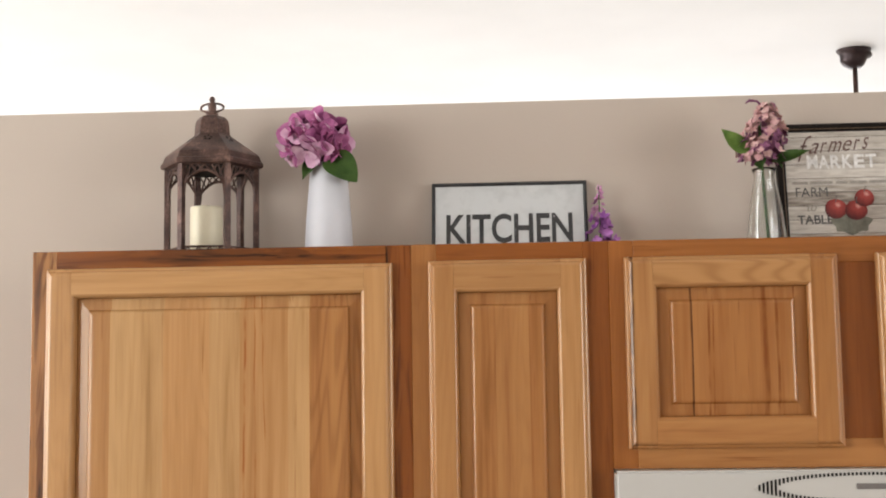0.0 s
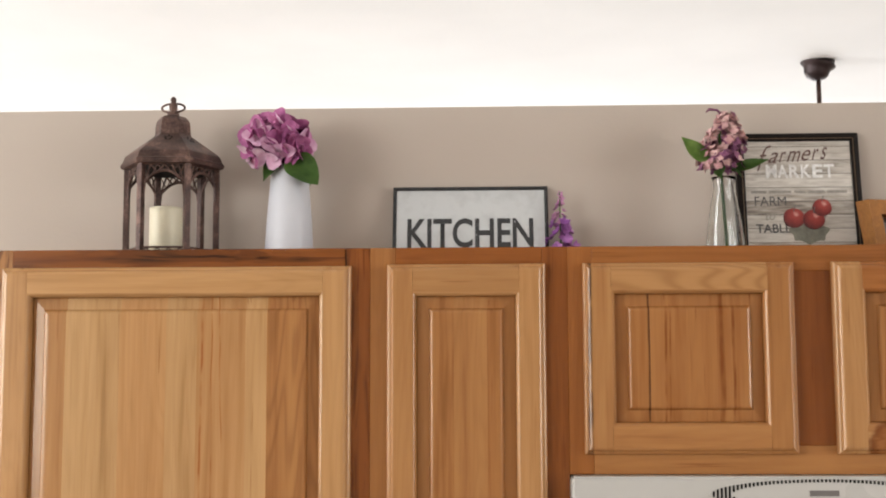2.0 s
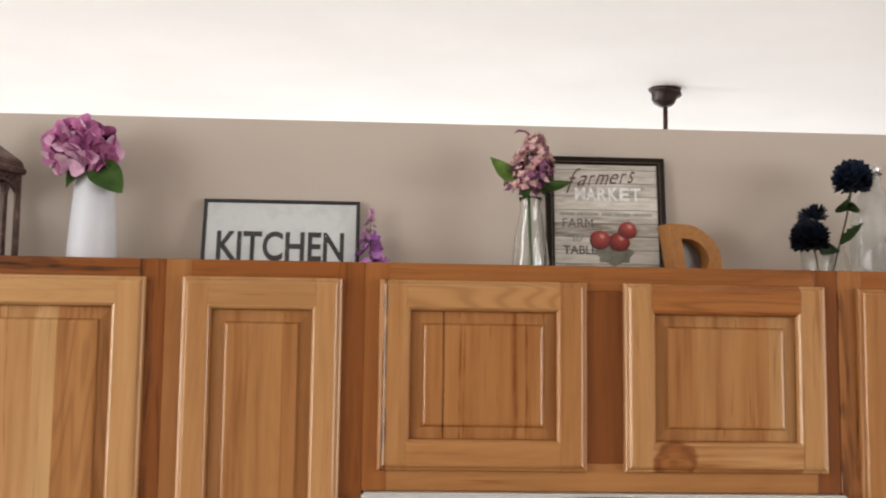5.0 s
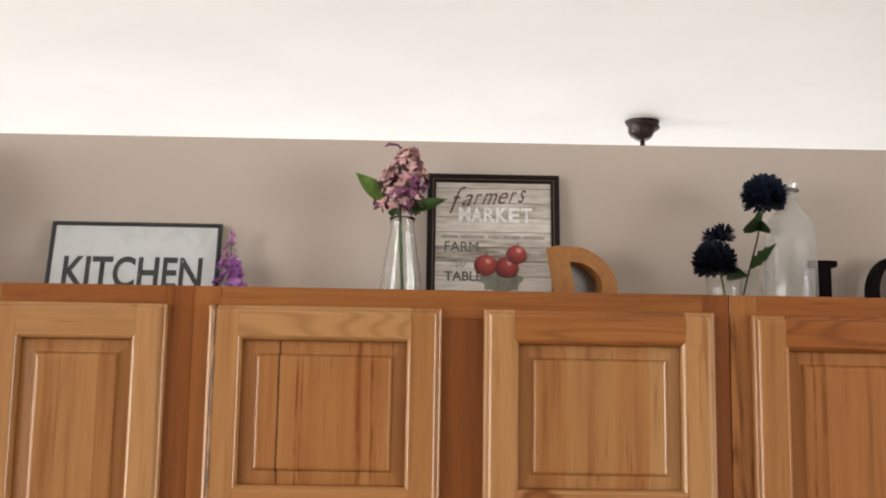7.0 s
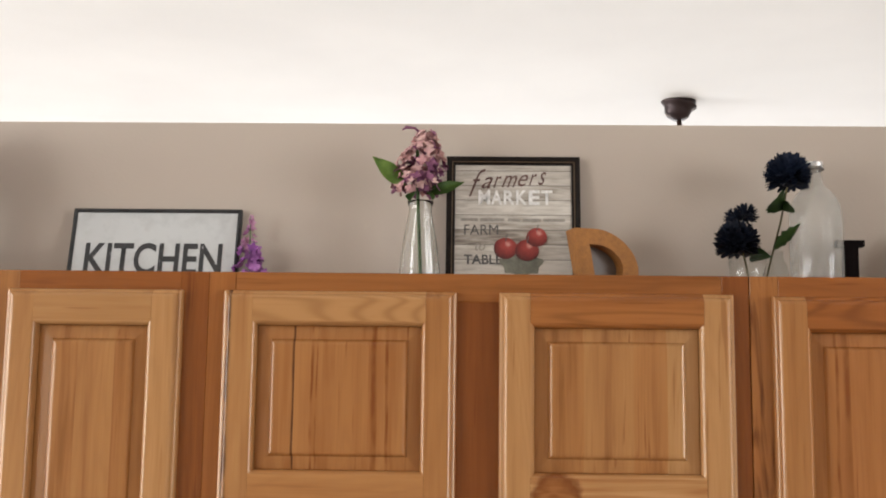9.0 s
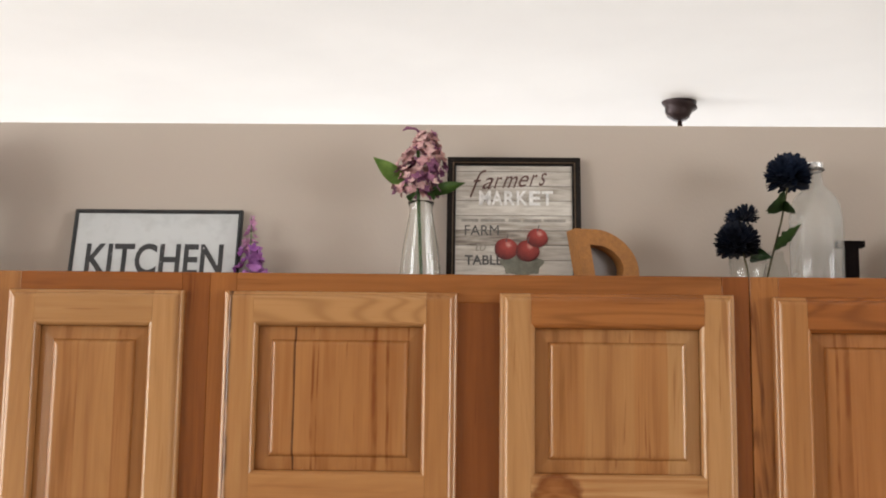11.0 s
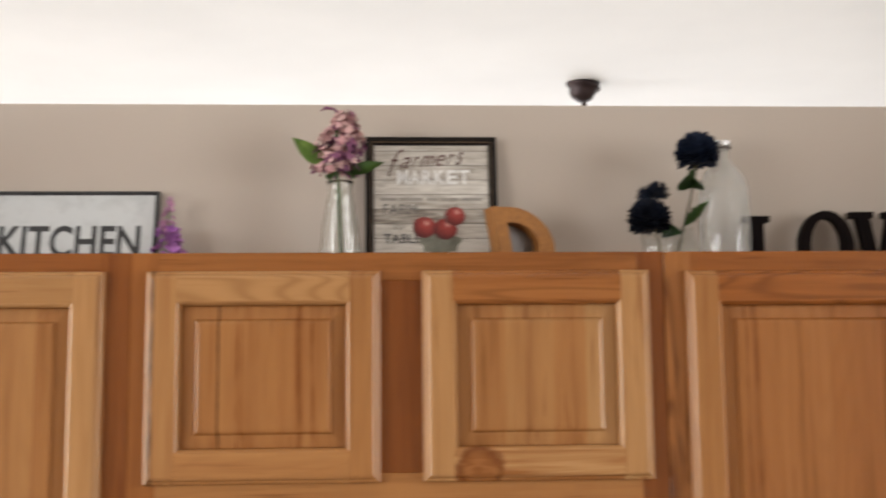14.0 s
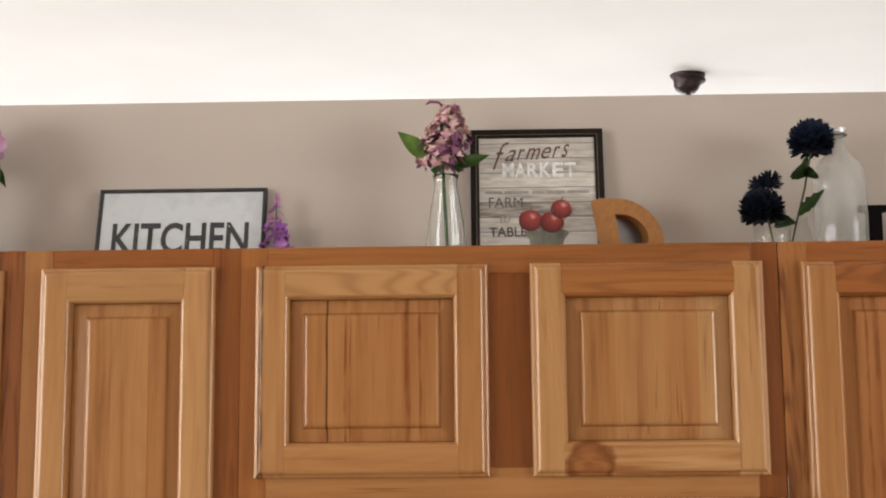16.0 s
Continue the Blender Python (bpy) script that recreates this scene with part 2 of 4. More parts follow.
def cabinet_door(parent, x0, z0, x1, z1, frame_tones, splits, tones, stile=0.046, rail=0.048, bead=0.0062):
    """A frame-and-panel door: two stiles, two rails, a mitred bead and a raised panel glued up from staves."""
    y0 = 0.0
    ix0, ix1, iz0, iz1 = x0 + stile, x1 - stile, z0 + rail, z1 - rail
    core = part("door", box(bmesh.new(), (x0 + 0.02, y0 - 0.0020, z0 + 0.02), (x1 - 0.02, y0 - 0.0006, z1 - 0.02)), hickory(2), parent)
    left, right, bottom, top = frame_tones

    def wood(tone, axis):
        return tone if isinstance(tone, bpy.types.Material) else hickory(tone, axis)

    part("stile", edged_board(x0, z0, ix0, z1, (1, 0, 1, 1)), wood(left, "z"), core)
    part("stile", edged_board(ix1, z0, x1, z1, (0, 1, 1, 1)), wood(right, "z"), core)
    part("rail", edged_board(ix0 + 0.0003, z0, ix1 - 0.0003, iz0, (0, 0, 1, 0)), wood(bottom, "x"), core)
    part("rail", edged_board(ix0 + 0.0003, iz1, ix1 - 0.0003, z1, (0, 0, 0, 1)), wood(top, "x"), core)
    # bead round the inside of the frame
    b = bead
    outer, inner = ((ix0, iz0), (ix1, iz0), (ix1, iz1), (ix0, iz1)), ((ix0 + b, iz0 + b), (ix1 - b, iz0 + b), (ix1 - b, iz1 - b), (ix0 + b, iz1 - b))
    for k in range(4):
        bm = bmesh.new()
        j = (k + 1) % 4
        rounds = [([((1 - f) * p[0] + f * q[0], (1 - f) * p[1] + f * q[1]) for p, q in zip(outer, inner)], d) for f, d in BEAD]
        loops = []
        for i in (k, j):
            loops.append([bm.verts.new((*[p[0] for p in [c[i]]], d, c[i][1])) for c, d in (*rounds, (inner, -0.004), (outer, -0.004))])
        n = len(loops[0])
        for i in range(n):
            bm.faces.new((loops[0][i], loops[0][(i + 1) % n], loops[1][(i + 1) % n], loops[1][i]))
        tone = (bottom, right, top, left)[k]
        part("bead", bm, wood(tone, "x" if k % 2 == 0 else "z"), core)
    # raised panel: flat field, sloped border
    px0, px1, pz0, pz1 = ix0 + b + 0.0005, ix1 - b - 0.0005, iz0 + b + 0.0005, iz1 - b - 0.0005
    cuts = [px0, *splits, px1]
    ins = [d for d, _ in COVE[1:]]
    m = len(ins)
    for s0, s1, tone in zip(cuts, cuts[1:], tones):
        bm = bmesh.new()
        first, last = s0 == px0, s1 == px1
        xs = [s0] + ([px0 + d for d in ins] if first else []) + ([px1 - d for d in ins[::-1]] if last else []) + [s1]
        zs = [pz0] + [pz0 + d for d in ins] + [pz1 - d for d in ins[::-1]] + [pz1]

        def depth(x, z):
            d = min(x - px0, px1 - x, z - pz0, pz1 - z)
            for (d0, y0_), (d1, y1_) in zip(COVE, COVE[1:]):
                if d <= d1 + 1e-6:
                    return -(y0_ + (y1_ - y0_) * max(0.0, d - d0) / (d1 - d0))
            return -COVE[-1][1]

        grid = [[bm.verts.new((x, depth(x, z), z)) for z in zs] for x in xs]
        for i in range(len(xs) - 1):
            for k in range(len(zs) - 1):
                q = (grid[i][k], grid[i + 1][k], grid[i + 1][k + 1], grid[i][k + 1])
                # mitre the coved corners
                if (first and i < m and k >= len(zs) - 1 - m) or (last and i >= len(xs) - 1 - m and k < m):
                    bm.faces.new((q[0], q[1], q[3])), bm.faces.new((q[1], q[2], q[3]))
                else:
                    bm.faces.new((q[0], q[1], q[2])), bm.faces.new((q[0], q[2], q[3]))
        edge = [e for e in bm.edges if e.is_boundary]
        ret = bmesh.ops.extrude_edge_only(bm, edges=edge)
        for v in (g for g in ret["geom"] if isinstance(g, bmesh.types.BMVert)):
            v.co.y = -0.0022
        part("stave", bm, wood(tone, "z"), core)
    return core


def face_member(parent, name, x0, z0, x1, z1, tone, axis, streak=False):
    bm = box(bmesh.new(), (x0, 0.0, z0), (x1, 0.019, z1))
    bmesh.ops.bevel(bm, geom=[e for e in bm.edges], offset=0.0008, segments=1, affect="EDGES")
    return part(name, bm, hickory(tone, axis, streak), parent)


def cabinet_body(parent, outline, h):
    """The carcass behind the face frame: a closed box on an outline, its top sunk below the frame's edge."""
    bm = bmesh.new()
    low = [bm.verts.new((x, y, 0.002)) for x, y in outline]
    high = [bm.verts.new((x, y, h - (TOP - DECK))) for x, y in outline]
    bm.faces.new(low), bm.faces.new(high)
    for i in range(len(outline)):
        j = (i + 1) % len(outline)
        bm.faces.new((low[i], low[j], high[j], high[i]))
    return part("body", bm, hickory(2.0), parent)


def wall_cabinet(m, w, h, label, stiles, rails, outline=None):
    """stiles: rows of x0, x1, tone, streak; rails: rows of x0, x1, z0, z1, tone, streak."""
    ob = thing("wall_cabinet", m, label, "cabinet", "wall cabinets")
    cabinet_body(ob, outline or ((0.001, 0.019), (w - 0.001, 0.019), (w - 0.001, 0.304), (0.001, 0.304)), h)
    for x0, x1, tone, streak in stiles:
        face_member(ob, "face_stile", x0, 0.0, x1, h, tone, "z", streak)
    for x0, x1, z0, z1, tone, streak in rails:
        face_member(ob, "face_rail", x0, z0, x1, z1, tone, "x", streak)
    return ob


def knotty(name):
    """Level-grained hickory with one dark swirling knot near the end of the board."""
    n = Nodes(name)
    c = n.add("ShaderNodeTexCoord").outputs["Object"]
    off = n.add("ShaderNodeVectorMath", {0: c, 1: (0.486, 0.0, 0.050)}, operation="SUBTRACT").outputs[0]
    flat = n.add("ShaderNodeMapping", {"Vector": off, "Scale": (0.90, 0.0, 0.92)}).outputs[0]
    dist = n.add("ShaderNodeVectorMath", {0: flat}, operation="LENGTH").outputs["Value"]
    wob = n.noise(c, 34.0, 4.0)
    reach = n.math("DIVIDE", n.math("ADD", dist, n.math("MULTIPLY", n.math("SUBTRACT", wob, 0.5), 0.026)), 0.035)
    v = n.coords((0.06, 1, 1))
    grain = n.noise(v, 60.0, 3.0, 0.6, 0.4)
    swirl = n.math("SINE", n.math("ADD", n.math("MULTIPLY", reach, 9.0), n.math("MULTIPLY", grain, 16.0)))
    base = n.ramp(grain, [(0.35, TONES[1][1]), (0.58, tuple(0.5 * a + 0.5 * b for a, b in zip(TONES[0][0], TONES[1][0])))])
    inside = n.mix(n.math("MULTIPLY", n.math("ADD", n.math("MULTIPLY", swirl, 0.5), 0.5), 0.6), TONES[1][1], TONES[3][0])
    rim = n.ramp(reach, [(0.55, (0, 0, 0)), (0.86, (1, 1, 1)), (0.98, (0, 0, 0))])
    inner = n.mix(n.math("MULTIPLY", rim, 0.75), inside, TONES[4][0])
    n.link(n.mix(n.ramp(reach, [(0.74, (1, 1, 1)), (1.10, (0, 0, 0))]), base, inner), "Base Color")
    wood_gloss(n, grain)
    return n.mat


def figured(name, tone):
    """Level-grained pale hickory with the swooping lines of a flat-sawn board."""
    n = Nodes(name)
    v = n.coords((0.13, 1, 0.85))
    swell = n.noise(v, 13.0, 1.5, 0.4, 0.6)
    line = n.math("SINE", n.math("MULTIPLY", swell, 190.0))
    line = n.math("POWER", n.math("ADD", n.math("MULTIPLY", line, 0.5), 0.5), 2.2)
    fibre = n.noise(n.coords((0.03, 1, 1)), 380.0, 3.0, 0.6)
    light, dark = (tuple(a * (1 - tone) + b * tone for a, b in zip(TONES[0][i], TONES[1][i])) for i in (0, 1))
    col = n.ramp(swell, [(0.35, tuple(0.5 * a + 0.5 * b for a, b in zip(light, dark))), (0.6, light)])
    col = n.mix(n.math("MULTIPLY", line, 0.55), col, tuple(c * 0.82 for c in dark))
    col = n.mix(n.math("MULTIPLY", n.math("GREATER_THAN", fibre, 0.6), 0.15), col, dark)
    n.link(col, "Base Color")
    wood_gloss(n, fibre)
    return n.mat


def streaked(name, places, tone, broken=0.05, ink=(0.060, 0.020, 0.008)):
    """Upright hickory with long dark mineral lines that wander along the board; places: x at the foot, lean, width."""
    n = Nodes(name)
    c = n.add("ShaderNodeTexCoord").outputs["Object"]
    x, y, z = n.add("ShaderNodeSeparateXYZ", {0: c}).outputs
    v = n.coords((1, 1, 0.05))
    grain = n.noise(v, 50.0, 3.0, 0.6, 0.3)
    k, f = int(tone), tone - int(tone)
    light, deep = (tuple(a * (1 - f) + b * f for a, b in zip(TONES[k][i], TONES[k + 1][i])) for i in (0, 1))
    col = n.ramp(grain, [(0.35, deep), (0.65, light)])
    wander = n.noise(n.add("ShaderNodeMapping", {"Vector": c, "Scale": (3, 3, 1)}).outputs[0], 9.0, 3.0)
    for foot, lean, width in places:
        line = n.math("ADD", n.math("MULTIPLY", z, lean), foot)
        line = n.math("ADD", line, n.math("MULTIPLY", n.math("SUBTRACT", wander, 0.5), 0.007))
        off = n.math("ABSOLUTE", n.math("SUBTRACT", x, line))
        dark = n.add("ShaderNodeMapRange", {0: off, 1: width * 0.35, 2: width, 3: 0.9, 4: 0.0}).outputs[0]
        dark = n.math("MULTIPLY", dark, n.add("ShaderNodeMapRange", {0: n.noise(n.coords((1, 1, 0.3)), 40.0, 3.0), 1: 0.42, 2: 0.58, 3: broken, 4: 1.0}).outputs[0])
        col = n.mix(dark, col, ink)
    n.link(col, "Base Color")
    wood_gloss(n, grain)
    return n.mat


H30 = 0.762
B30 = TOP - H30
RAIL = 0.040
# wide cabinet
cab = wall_cabinet(pose(-0.923, 0, B30), 0.614, H30, "honey hickory wall cabinet with one wide raised-panel door", 
                   [(0.0, 0.04, 0.9, True), (0.574, 0.614, 2.6, True)],
                   [(0.04, 0.574, H30 - RAIL, H30, 2.4, True), (0.04, 0.574, 0.0, RAIL, 2, False)])
cabinet_door(cab, 0.027, 0.013, 0.585, 0.733, (0.38, 0.42, 0.6, 0.30), [0.133, 0.219, 0.293, 0.342, 0.419, 0.453], [0.62, 0.0, 0.48, 0.08, streaked("hickory_fine_streak", [(0.347, 0.004, 0.0026), (0.372, -0.012, 0.0014), (0.396, -0.03, 0.0013)], 0.45, 0.1, TONES[2][0]), 0.12, hickory(0.92, "z", False, 0.5)], 0.044, 0.042)
# narrow cabinet
cab = wall_cabinet(pose(-0.309, 0, B30), 0.311, H30, "honey hickory wall cabinet with one narrow raised-panel door",
                   [(0.0, 0.040, 1.15, False), (0.271, 0.311, 2.35, False)],
                   [(0.04, 0.271, H30 - RAIL, H30, 2.3, False), (0.04, 0.271, 0.0, RAIL, 2, False)])
cabinet_door(cab, 0.027, 0.013, 0.276, 0.735, (0.75, 0.58, 0.7, 0.60), [0.132, 0.184], [0.95, 0.86, 1.0], 0.041, 0.045)
# short double cabinet over the microwave oven
ZB = 1.777
H15 = TOP - ZB
cab = wall_cabinet(pose(0.002, 0, ZB), 0.759, H15, "short hickory wall cabinet with two square raised-panel doors",
                   [(0.0, 0.038, 1.8, False), (0.721, 0.759, 2.7, False)],
                   [(0.038, 0.721, H15 - RAIL, H15, 1.7, False), (0.038, 0.721, 0.0, RAIL + 0.004, 1.0, False)])
face_member(cab, "face_stile", 0.335, RAIL + 0.004, 0.425, H15 - RAIL, 2.7, "z")
cabinet_door(cab, 0.023, 0.031, 0.351, 0.328, (streaked("hickory_split_streak", [(0.033, 0.0, 0.0040), (0.028, 0.02, 0.0025)], 0.75, 0.15), 0.95, 0.9, figured("hickory_flat_sawn", 0.62)), [0.126, 0.182, 0.229],
             [streaked("hickory_dark_joint", [(0.1245, 0.0, 0.0026)], 1.15, 0.75), streaked("hickory_lined", [(0.150, 0.0, 0.0022), (0.156, 0.004, 0.0014)], 1.1, 0.1, TONES[3][0]), 1.2,
              streaked("hickory_banded", [(0.236, 0.004, 0.0050), (0.256, -0.006, 0.0030), (0.283, 0.0, 0.0022)], 1, 0.3, TONES[3][0])], 0.043, 0.043)
cabinet_door(cab, 0.410, 0.031, 0.736, 0.328, (0.60, 0.55, knotty("hickory_knot"), hickory(1.7, "x", False, 0.5)), [0.527, 0.596, 0.642], [1.0, 0.82, 0.95, 0.55], 0.043, 0.043)
# tall single-door cabinet
cab = wall_cabinet(pose(0.762, 0, B30), 0.470, H30, "reddish hickory wall cabinet with one raised-panel door",
                   [(0.0, 0.04, 1.5, True), (0.430, 0.470, 3.2, False)],
                   [(0.04, 0.430, H30 - RAIL, H30, 2.0, False), (0.04, 0.430, 0.0, RAIL, 2, False)])
cabinet_door(cab, 0.029, 0.013, 0.440, 0.733, (1.0, 1.1, 2, hickory(2.0, "x", False, 0.6)), [0.132, 0.238, 0.311], [streaked("hickory_red_streak", [(0.128, 0.0, 0.006), (0.112, 0.004, 0.003)], 1.4, 0.4, TONES[3][0]), 1.45, 1.65, 1.9], 0.045, 0.044)
# diagonal corner cabinet
corner = pose(1.234, 0, B30, 0, 0, -45)
inv = corner.inverted()
outline = [tuple((inv @ Vector((x, y, B30)))[:2]) for x, y in ((1.248, 0.013), (1.552, -0.291), (1.843, -0.291), (1.843, 0.303), (1.236, 0.303), (1.236, 0.025))]
cab = wall_cabinet(corner, 0.431, H30, "diagonal corner hickory wall cabinet with a dark-streaked door",
                   [(0.0, 0.04, 2.6, False), (0.391, 0.431, 2, False)],
                   [(0.04, 0.391, H30 - RAIL, H30, 1.4, False), (0.04, 0.391, 0.0, RAIL, 2, False)], outline)
cabinet_door(cab, 0.022, 0.013, 0.409, 0.735, (streaked("hickory_mineral_streak", [(0.088, -0.075, 0.0048), (0.078, -0.070, 0.0016)], 0.5, 0.65, TONES[4][0]), 0.8, 1, 0.6), [0.16, 0.24, 0.31], [1, 0.6, 1.2, 0.8], 0.05, 0.048)

# decor materials
def leafy(name, light, dark, rough=0.45):
    n = Nodes(name)
    v = n.coords()
    r = n.add("ShaderNodeObjectInfo").outputs["Random"]
    tone = n.math("ADD", n.math("MULTIPLY", n.noise(v, 45.0, 3.0), 0.75), n.math("MULTIPLY", r, 0.3))
    n.link(n.ramp(tone, [(0.3, dark), (0.75, light)]), "Base Color")
    n.set(Roughness=rough, Specular_IOR_Level=0.25)
    n.bump(n.noise(v, 260.0, 2.0), 0.15, 0.0005)
    return n.mat


def glass(name, tint=(0.97, 0.99, 0.98), rough=0.02, clear=1.0):
    n = Nodes(name)
    n.set(Base_Color=(*tint, 1), Roughness=rough, IOR=1.45, Transmission_Weight=clear)
    return n.mat


def aged_bronze(name):
    """Dark bronze paint rubbed to a paler copper brown in patches."""
    n = Nodes(name)
    v = n.coords()
    low, high = n.noise(v, 28.0, 4.0, 0.65), n.noise(v, 340.0, 3.0)
    mixed = n.math("ADD", n.math("MULTIPLY", low, 0.65), n.math("MULTIPLY", high, 0.35))
    n.link(n.ramp(mixed, [(0.36, (0.026, 0.013, 0.010)), (0.52, (0.090, 0.050, 0.039)), (0.66, (0.22, 0.132, 0.102))]), "Base Color")
    n.link(n.add("ShaderNodeMapRange", {0: low, 3: 0.38, 4: 0.62}).outputs[0], "Roughness")
    n.set(Metallic=0.35, Specular_IOR_Level=0.4)
    n.bump(mixed, 0.4, 0.0006)
    return n.mat


BRONZE = aged_bronze("aged_bronze")
CERAMIC = plain("white_ceramic", (0.59, 0.60, 0.63), 0.35, 0, 0.03, 12, 0.03)
WAX = plain("ivory_wax", (0.74, 0.68, 0.50), 0.45, 0, 0.05, 20, 0.05)
PINK = leafy("hydrangea_petal", (0.66, 0.25, 0.46), (0.24, 0.045, 0.155), 0.6)
PALE = leafy("pale_petal", (0.86, 0.66, 0.76), (0.55, 0.25, 0.42), 0.6)
LILAC_PINK = leafy("lilac_pale_petal", (0.74, 0.52, 0.47), (0.46, 0.22, 0.24), 0.6)
LILAC_DEEP = leafy("lilac_deep_petal", (0.31, 0.12, 0.21), (0.13, 0.04, 0.09), 0.6)
VIOLET = leafy("violet_petal", (0.50, 0.22, 0.52), (0.22, 0.065, 0.26), 0.6)
LAVENDER_TIP = leafy("lavender_tip", (0.66, 0.36, 0.52), (0.36, 0.14, 0.30), 0.6)
NAVY = leafy("navy_petal", (0.006, 0.013, 0.034), (0.0012, 0.002, 0.006), 0.7)
LEAF = leafy("leaf_green", (0.10, 0.19, 0.045), (0.025, 0.065, 0.016), 0.4)
BRIGHT_LEAF = leafy("young_leaf_green", (0.34, 0.46, 0.12), (0.14, 0.25, 0.055), 0.4)
STALK = leafy("dry_stalk", (0.10, 0.085, 0.030), (0.045, 0.040, 0.016), 0.6)
DARK_LEAF = leafy("dark_leaf_green", (0.065, 0.120, 0.026), (0.018, 0.044, 0.012), 0.45)
CLEAR = glass("clear_glass")


def thin_glass(name, haze):
    """Thin blown glass, clear with a patchy white haze mixed in."""
    n = Nodes(name)
    v = n.coords((1, 1, 0.35))
    clear = n.add("ShaderNodeBsdfTransparent", {"Color": (0.985, 0.99, 0.985, 1)}).outputs[0]
    veil = n.add("ShaderNodeBsdfTranslucent", {"Color": (0.80, 0.80, 0.78, 1)}).outputs[0]
    film = n.add("ShaderNodeBsdfDiffuse", {"Color": (0.80, 0.80, 0.78, 1)}).outputs[0]
    bloom = n.add("ShaderNodeMixShader", {0: 0.5, 1: film, 2: veil}).outputs[0]
    patchy = n.add("ShaderNodeMapRange", {0: n.noise(v, 28.0, 4.0), 1: 0.35, 2: 0.7, 3: haze * 0.5, 4: haze * 1.6}).outputs[0]
    body = n.add("ShaderNodeMixShader", {0: patchy, 1: clear, 2: bloom}).outputs[0]
    shine = n.add("ShaderNodeBsdfGlossy", {"Roughness": 0.10}).outputs[0]
    rim = n.math("POWER", n.add("ShaderNodeLayerWeight", {"Blend": 0.5}).outputs["Facing"], 4.0)
    edge = n.add("ShaderNodeMapRange", {0: rim, 3: 0.022, 4: 0.40}).outputs[0]
    out = n.add("ShaderNodeMixShader", {0: edge, 1: body, 2: shine}).outputs[0]
    n.tree.links.new(out, n.tree.nodes["Material Output"].inputs[0])
    return n.mat


MILKY = thin_glass("dusty_glass", 0.17)
THIN = thin_glass("thin_glass", 0.035)
DARK_FRAME = plain("worn_black_paint", (0.011, 0.008, 0.0065), 0.45, 0, 0.3, 40, 0.15, shine=0.12)
GREY_FRAME = plain("worn_grey_metal", (0.035, 0.036, 0.036), 0.5, 0.0, 0.4, 50, 0.2, shine=0.25)
BLACK_LETTER = plain("black_stained_wood", (0.006, 0.0036, 0.0034), 0.7, 0, 0.4, 40, 0.2, shine=0.06)
ROPE_BROWN = plain("caramel_wood", (0.33, 0.140, 0.034), 0.75, 0, 0.25, 150, 0.8, 0.002)
TIN = plain("grey_tin", (0.16, 0.145, 0.135), 0.5, 0.4, 0.15, 20, 0.1)
GOLD = plain("dull_gold_bead", (0.13, 0.085, 0.048), 0.45, 0.5, 0.3, 90, 0.2)
STEEL = plain("brushed_cap", (0.80, 0.80, 0.79), 0.28, 0.7, 0.1, 60, 0.05)
WHITE_INK = plain("white_ink", (0.74, 0.73, 0.70), 0.6, 0, 0.25, 120, 0)
GREY_INK = plain("grey_ink", (0.10, 0.095, 0.09), 0.6, 0, 0.3, 150, 0)
BROWN_INK = plain("brown_ink", (0.120, 0.062, 0.052), 0.6, 0, 0.3, 150, 0)
PALE_INK = plain("faded_ink", (0.30, 0.275, 0.24), 0.6, 0, 0.2, 150, 0)
CREAM = plain("cream_enamel", (0.47, 0.455, 0.42), 0.28, 0, 0.02, 8, 0)
SLOT = plain("dark_slot", (0.012, 0.011, 0.010), 0.6, 0, 0.2, 40, 0, shine=0.1)
PAPER = plain("white_print", (0.66, 0.67, 0.69), 0.55, 0, 0.03, 10, 0)
LEMON = leafy("lemon_watercolour", (0.62, 0.60, 0.18), (0.40, 0.42, 0.12), 0.6)
OLIVE_INK = plain("olive_ink", (0.075, 0.075, 0.02), 0.6, 0, 0.3, 90, 0)
PALE_WOOD = hickory(2.0, "x")


def whitewashed_print(name):
    """A print of whitewashed boards: bands of grey and cream with dark gaps and wood grain."""
    n = Nodes(name)
    c = n.add("ShaderNodeTexCoord").outputs["Object"]
    x, y, z = n.add("ShaderNodeSeparateXYZ", {0: c}).outputs
    row = n.math("DIVIDE", z, 0.0255)
    band = n.math("FLOOR", row)
    tone = n.add("ShaderNodeTexWhiteNoise", {"W": band}, noise_dimensions="1D").outputs[0]
    shift = n.add("ShaderNodeCombineXYZ", {0: n.math("MULTIPLY", tone, 9.0), 1: 0.0, 2: 0.0}).outputs[0]
    moved = n.add("ShaderNodeVectorMath", {0: c, 1: shift}, operation="ADD").outputs[0]
    grain = n.noise(n.add("ShaderNodeMapping", {"Vector": moved, "Scale": (0.12, 1, 1)}).outputs[0], 160.0, 4.0, 0.6, 0.4)
    worn = n.noise(n.add("ShaderNodeMapping", {"Vector": moved, "Scale": (0.4, 1, 1)}).outputs[0], 34.0, 3.0)
    mixed = n.math("ADD", n.math("MULTIPLY", grain, 0.5), n.math("ADD", n.math("MULTIPLY", worn, 0.35), n.math("MULTIPLY", tone, 0.18)))
    base = n.ramp(mixed, [(0.34, (0.17, 0.14, 0.112)), (0.47, (0.40, 0.36, 0.305)), (0.64, (0.62, 0.585, 0.52))])
    gap = n.math("LESS_THAN", n.math("FRACT", row), 0.05)
    n.link(n.mix(n.math("MULTIPLY", gap, 0.75), base, (0.07, 0.06, 0.05)), "Base Color")
    n.set(Roughness=0.45)
    return n.mat


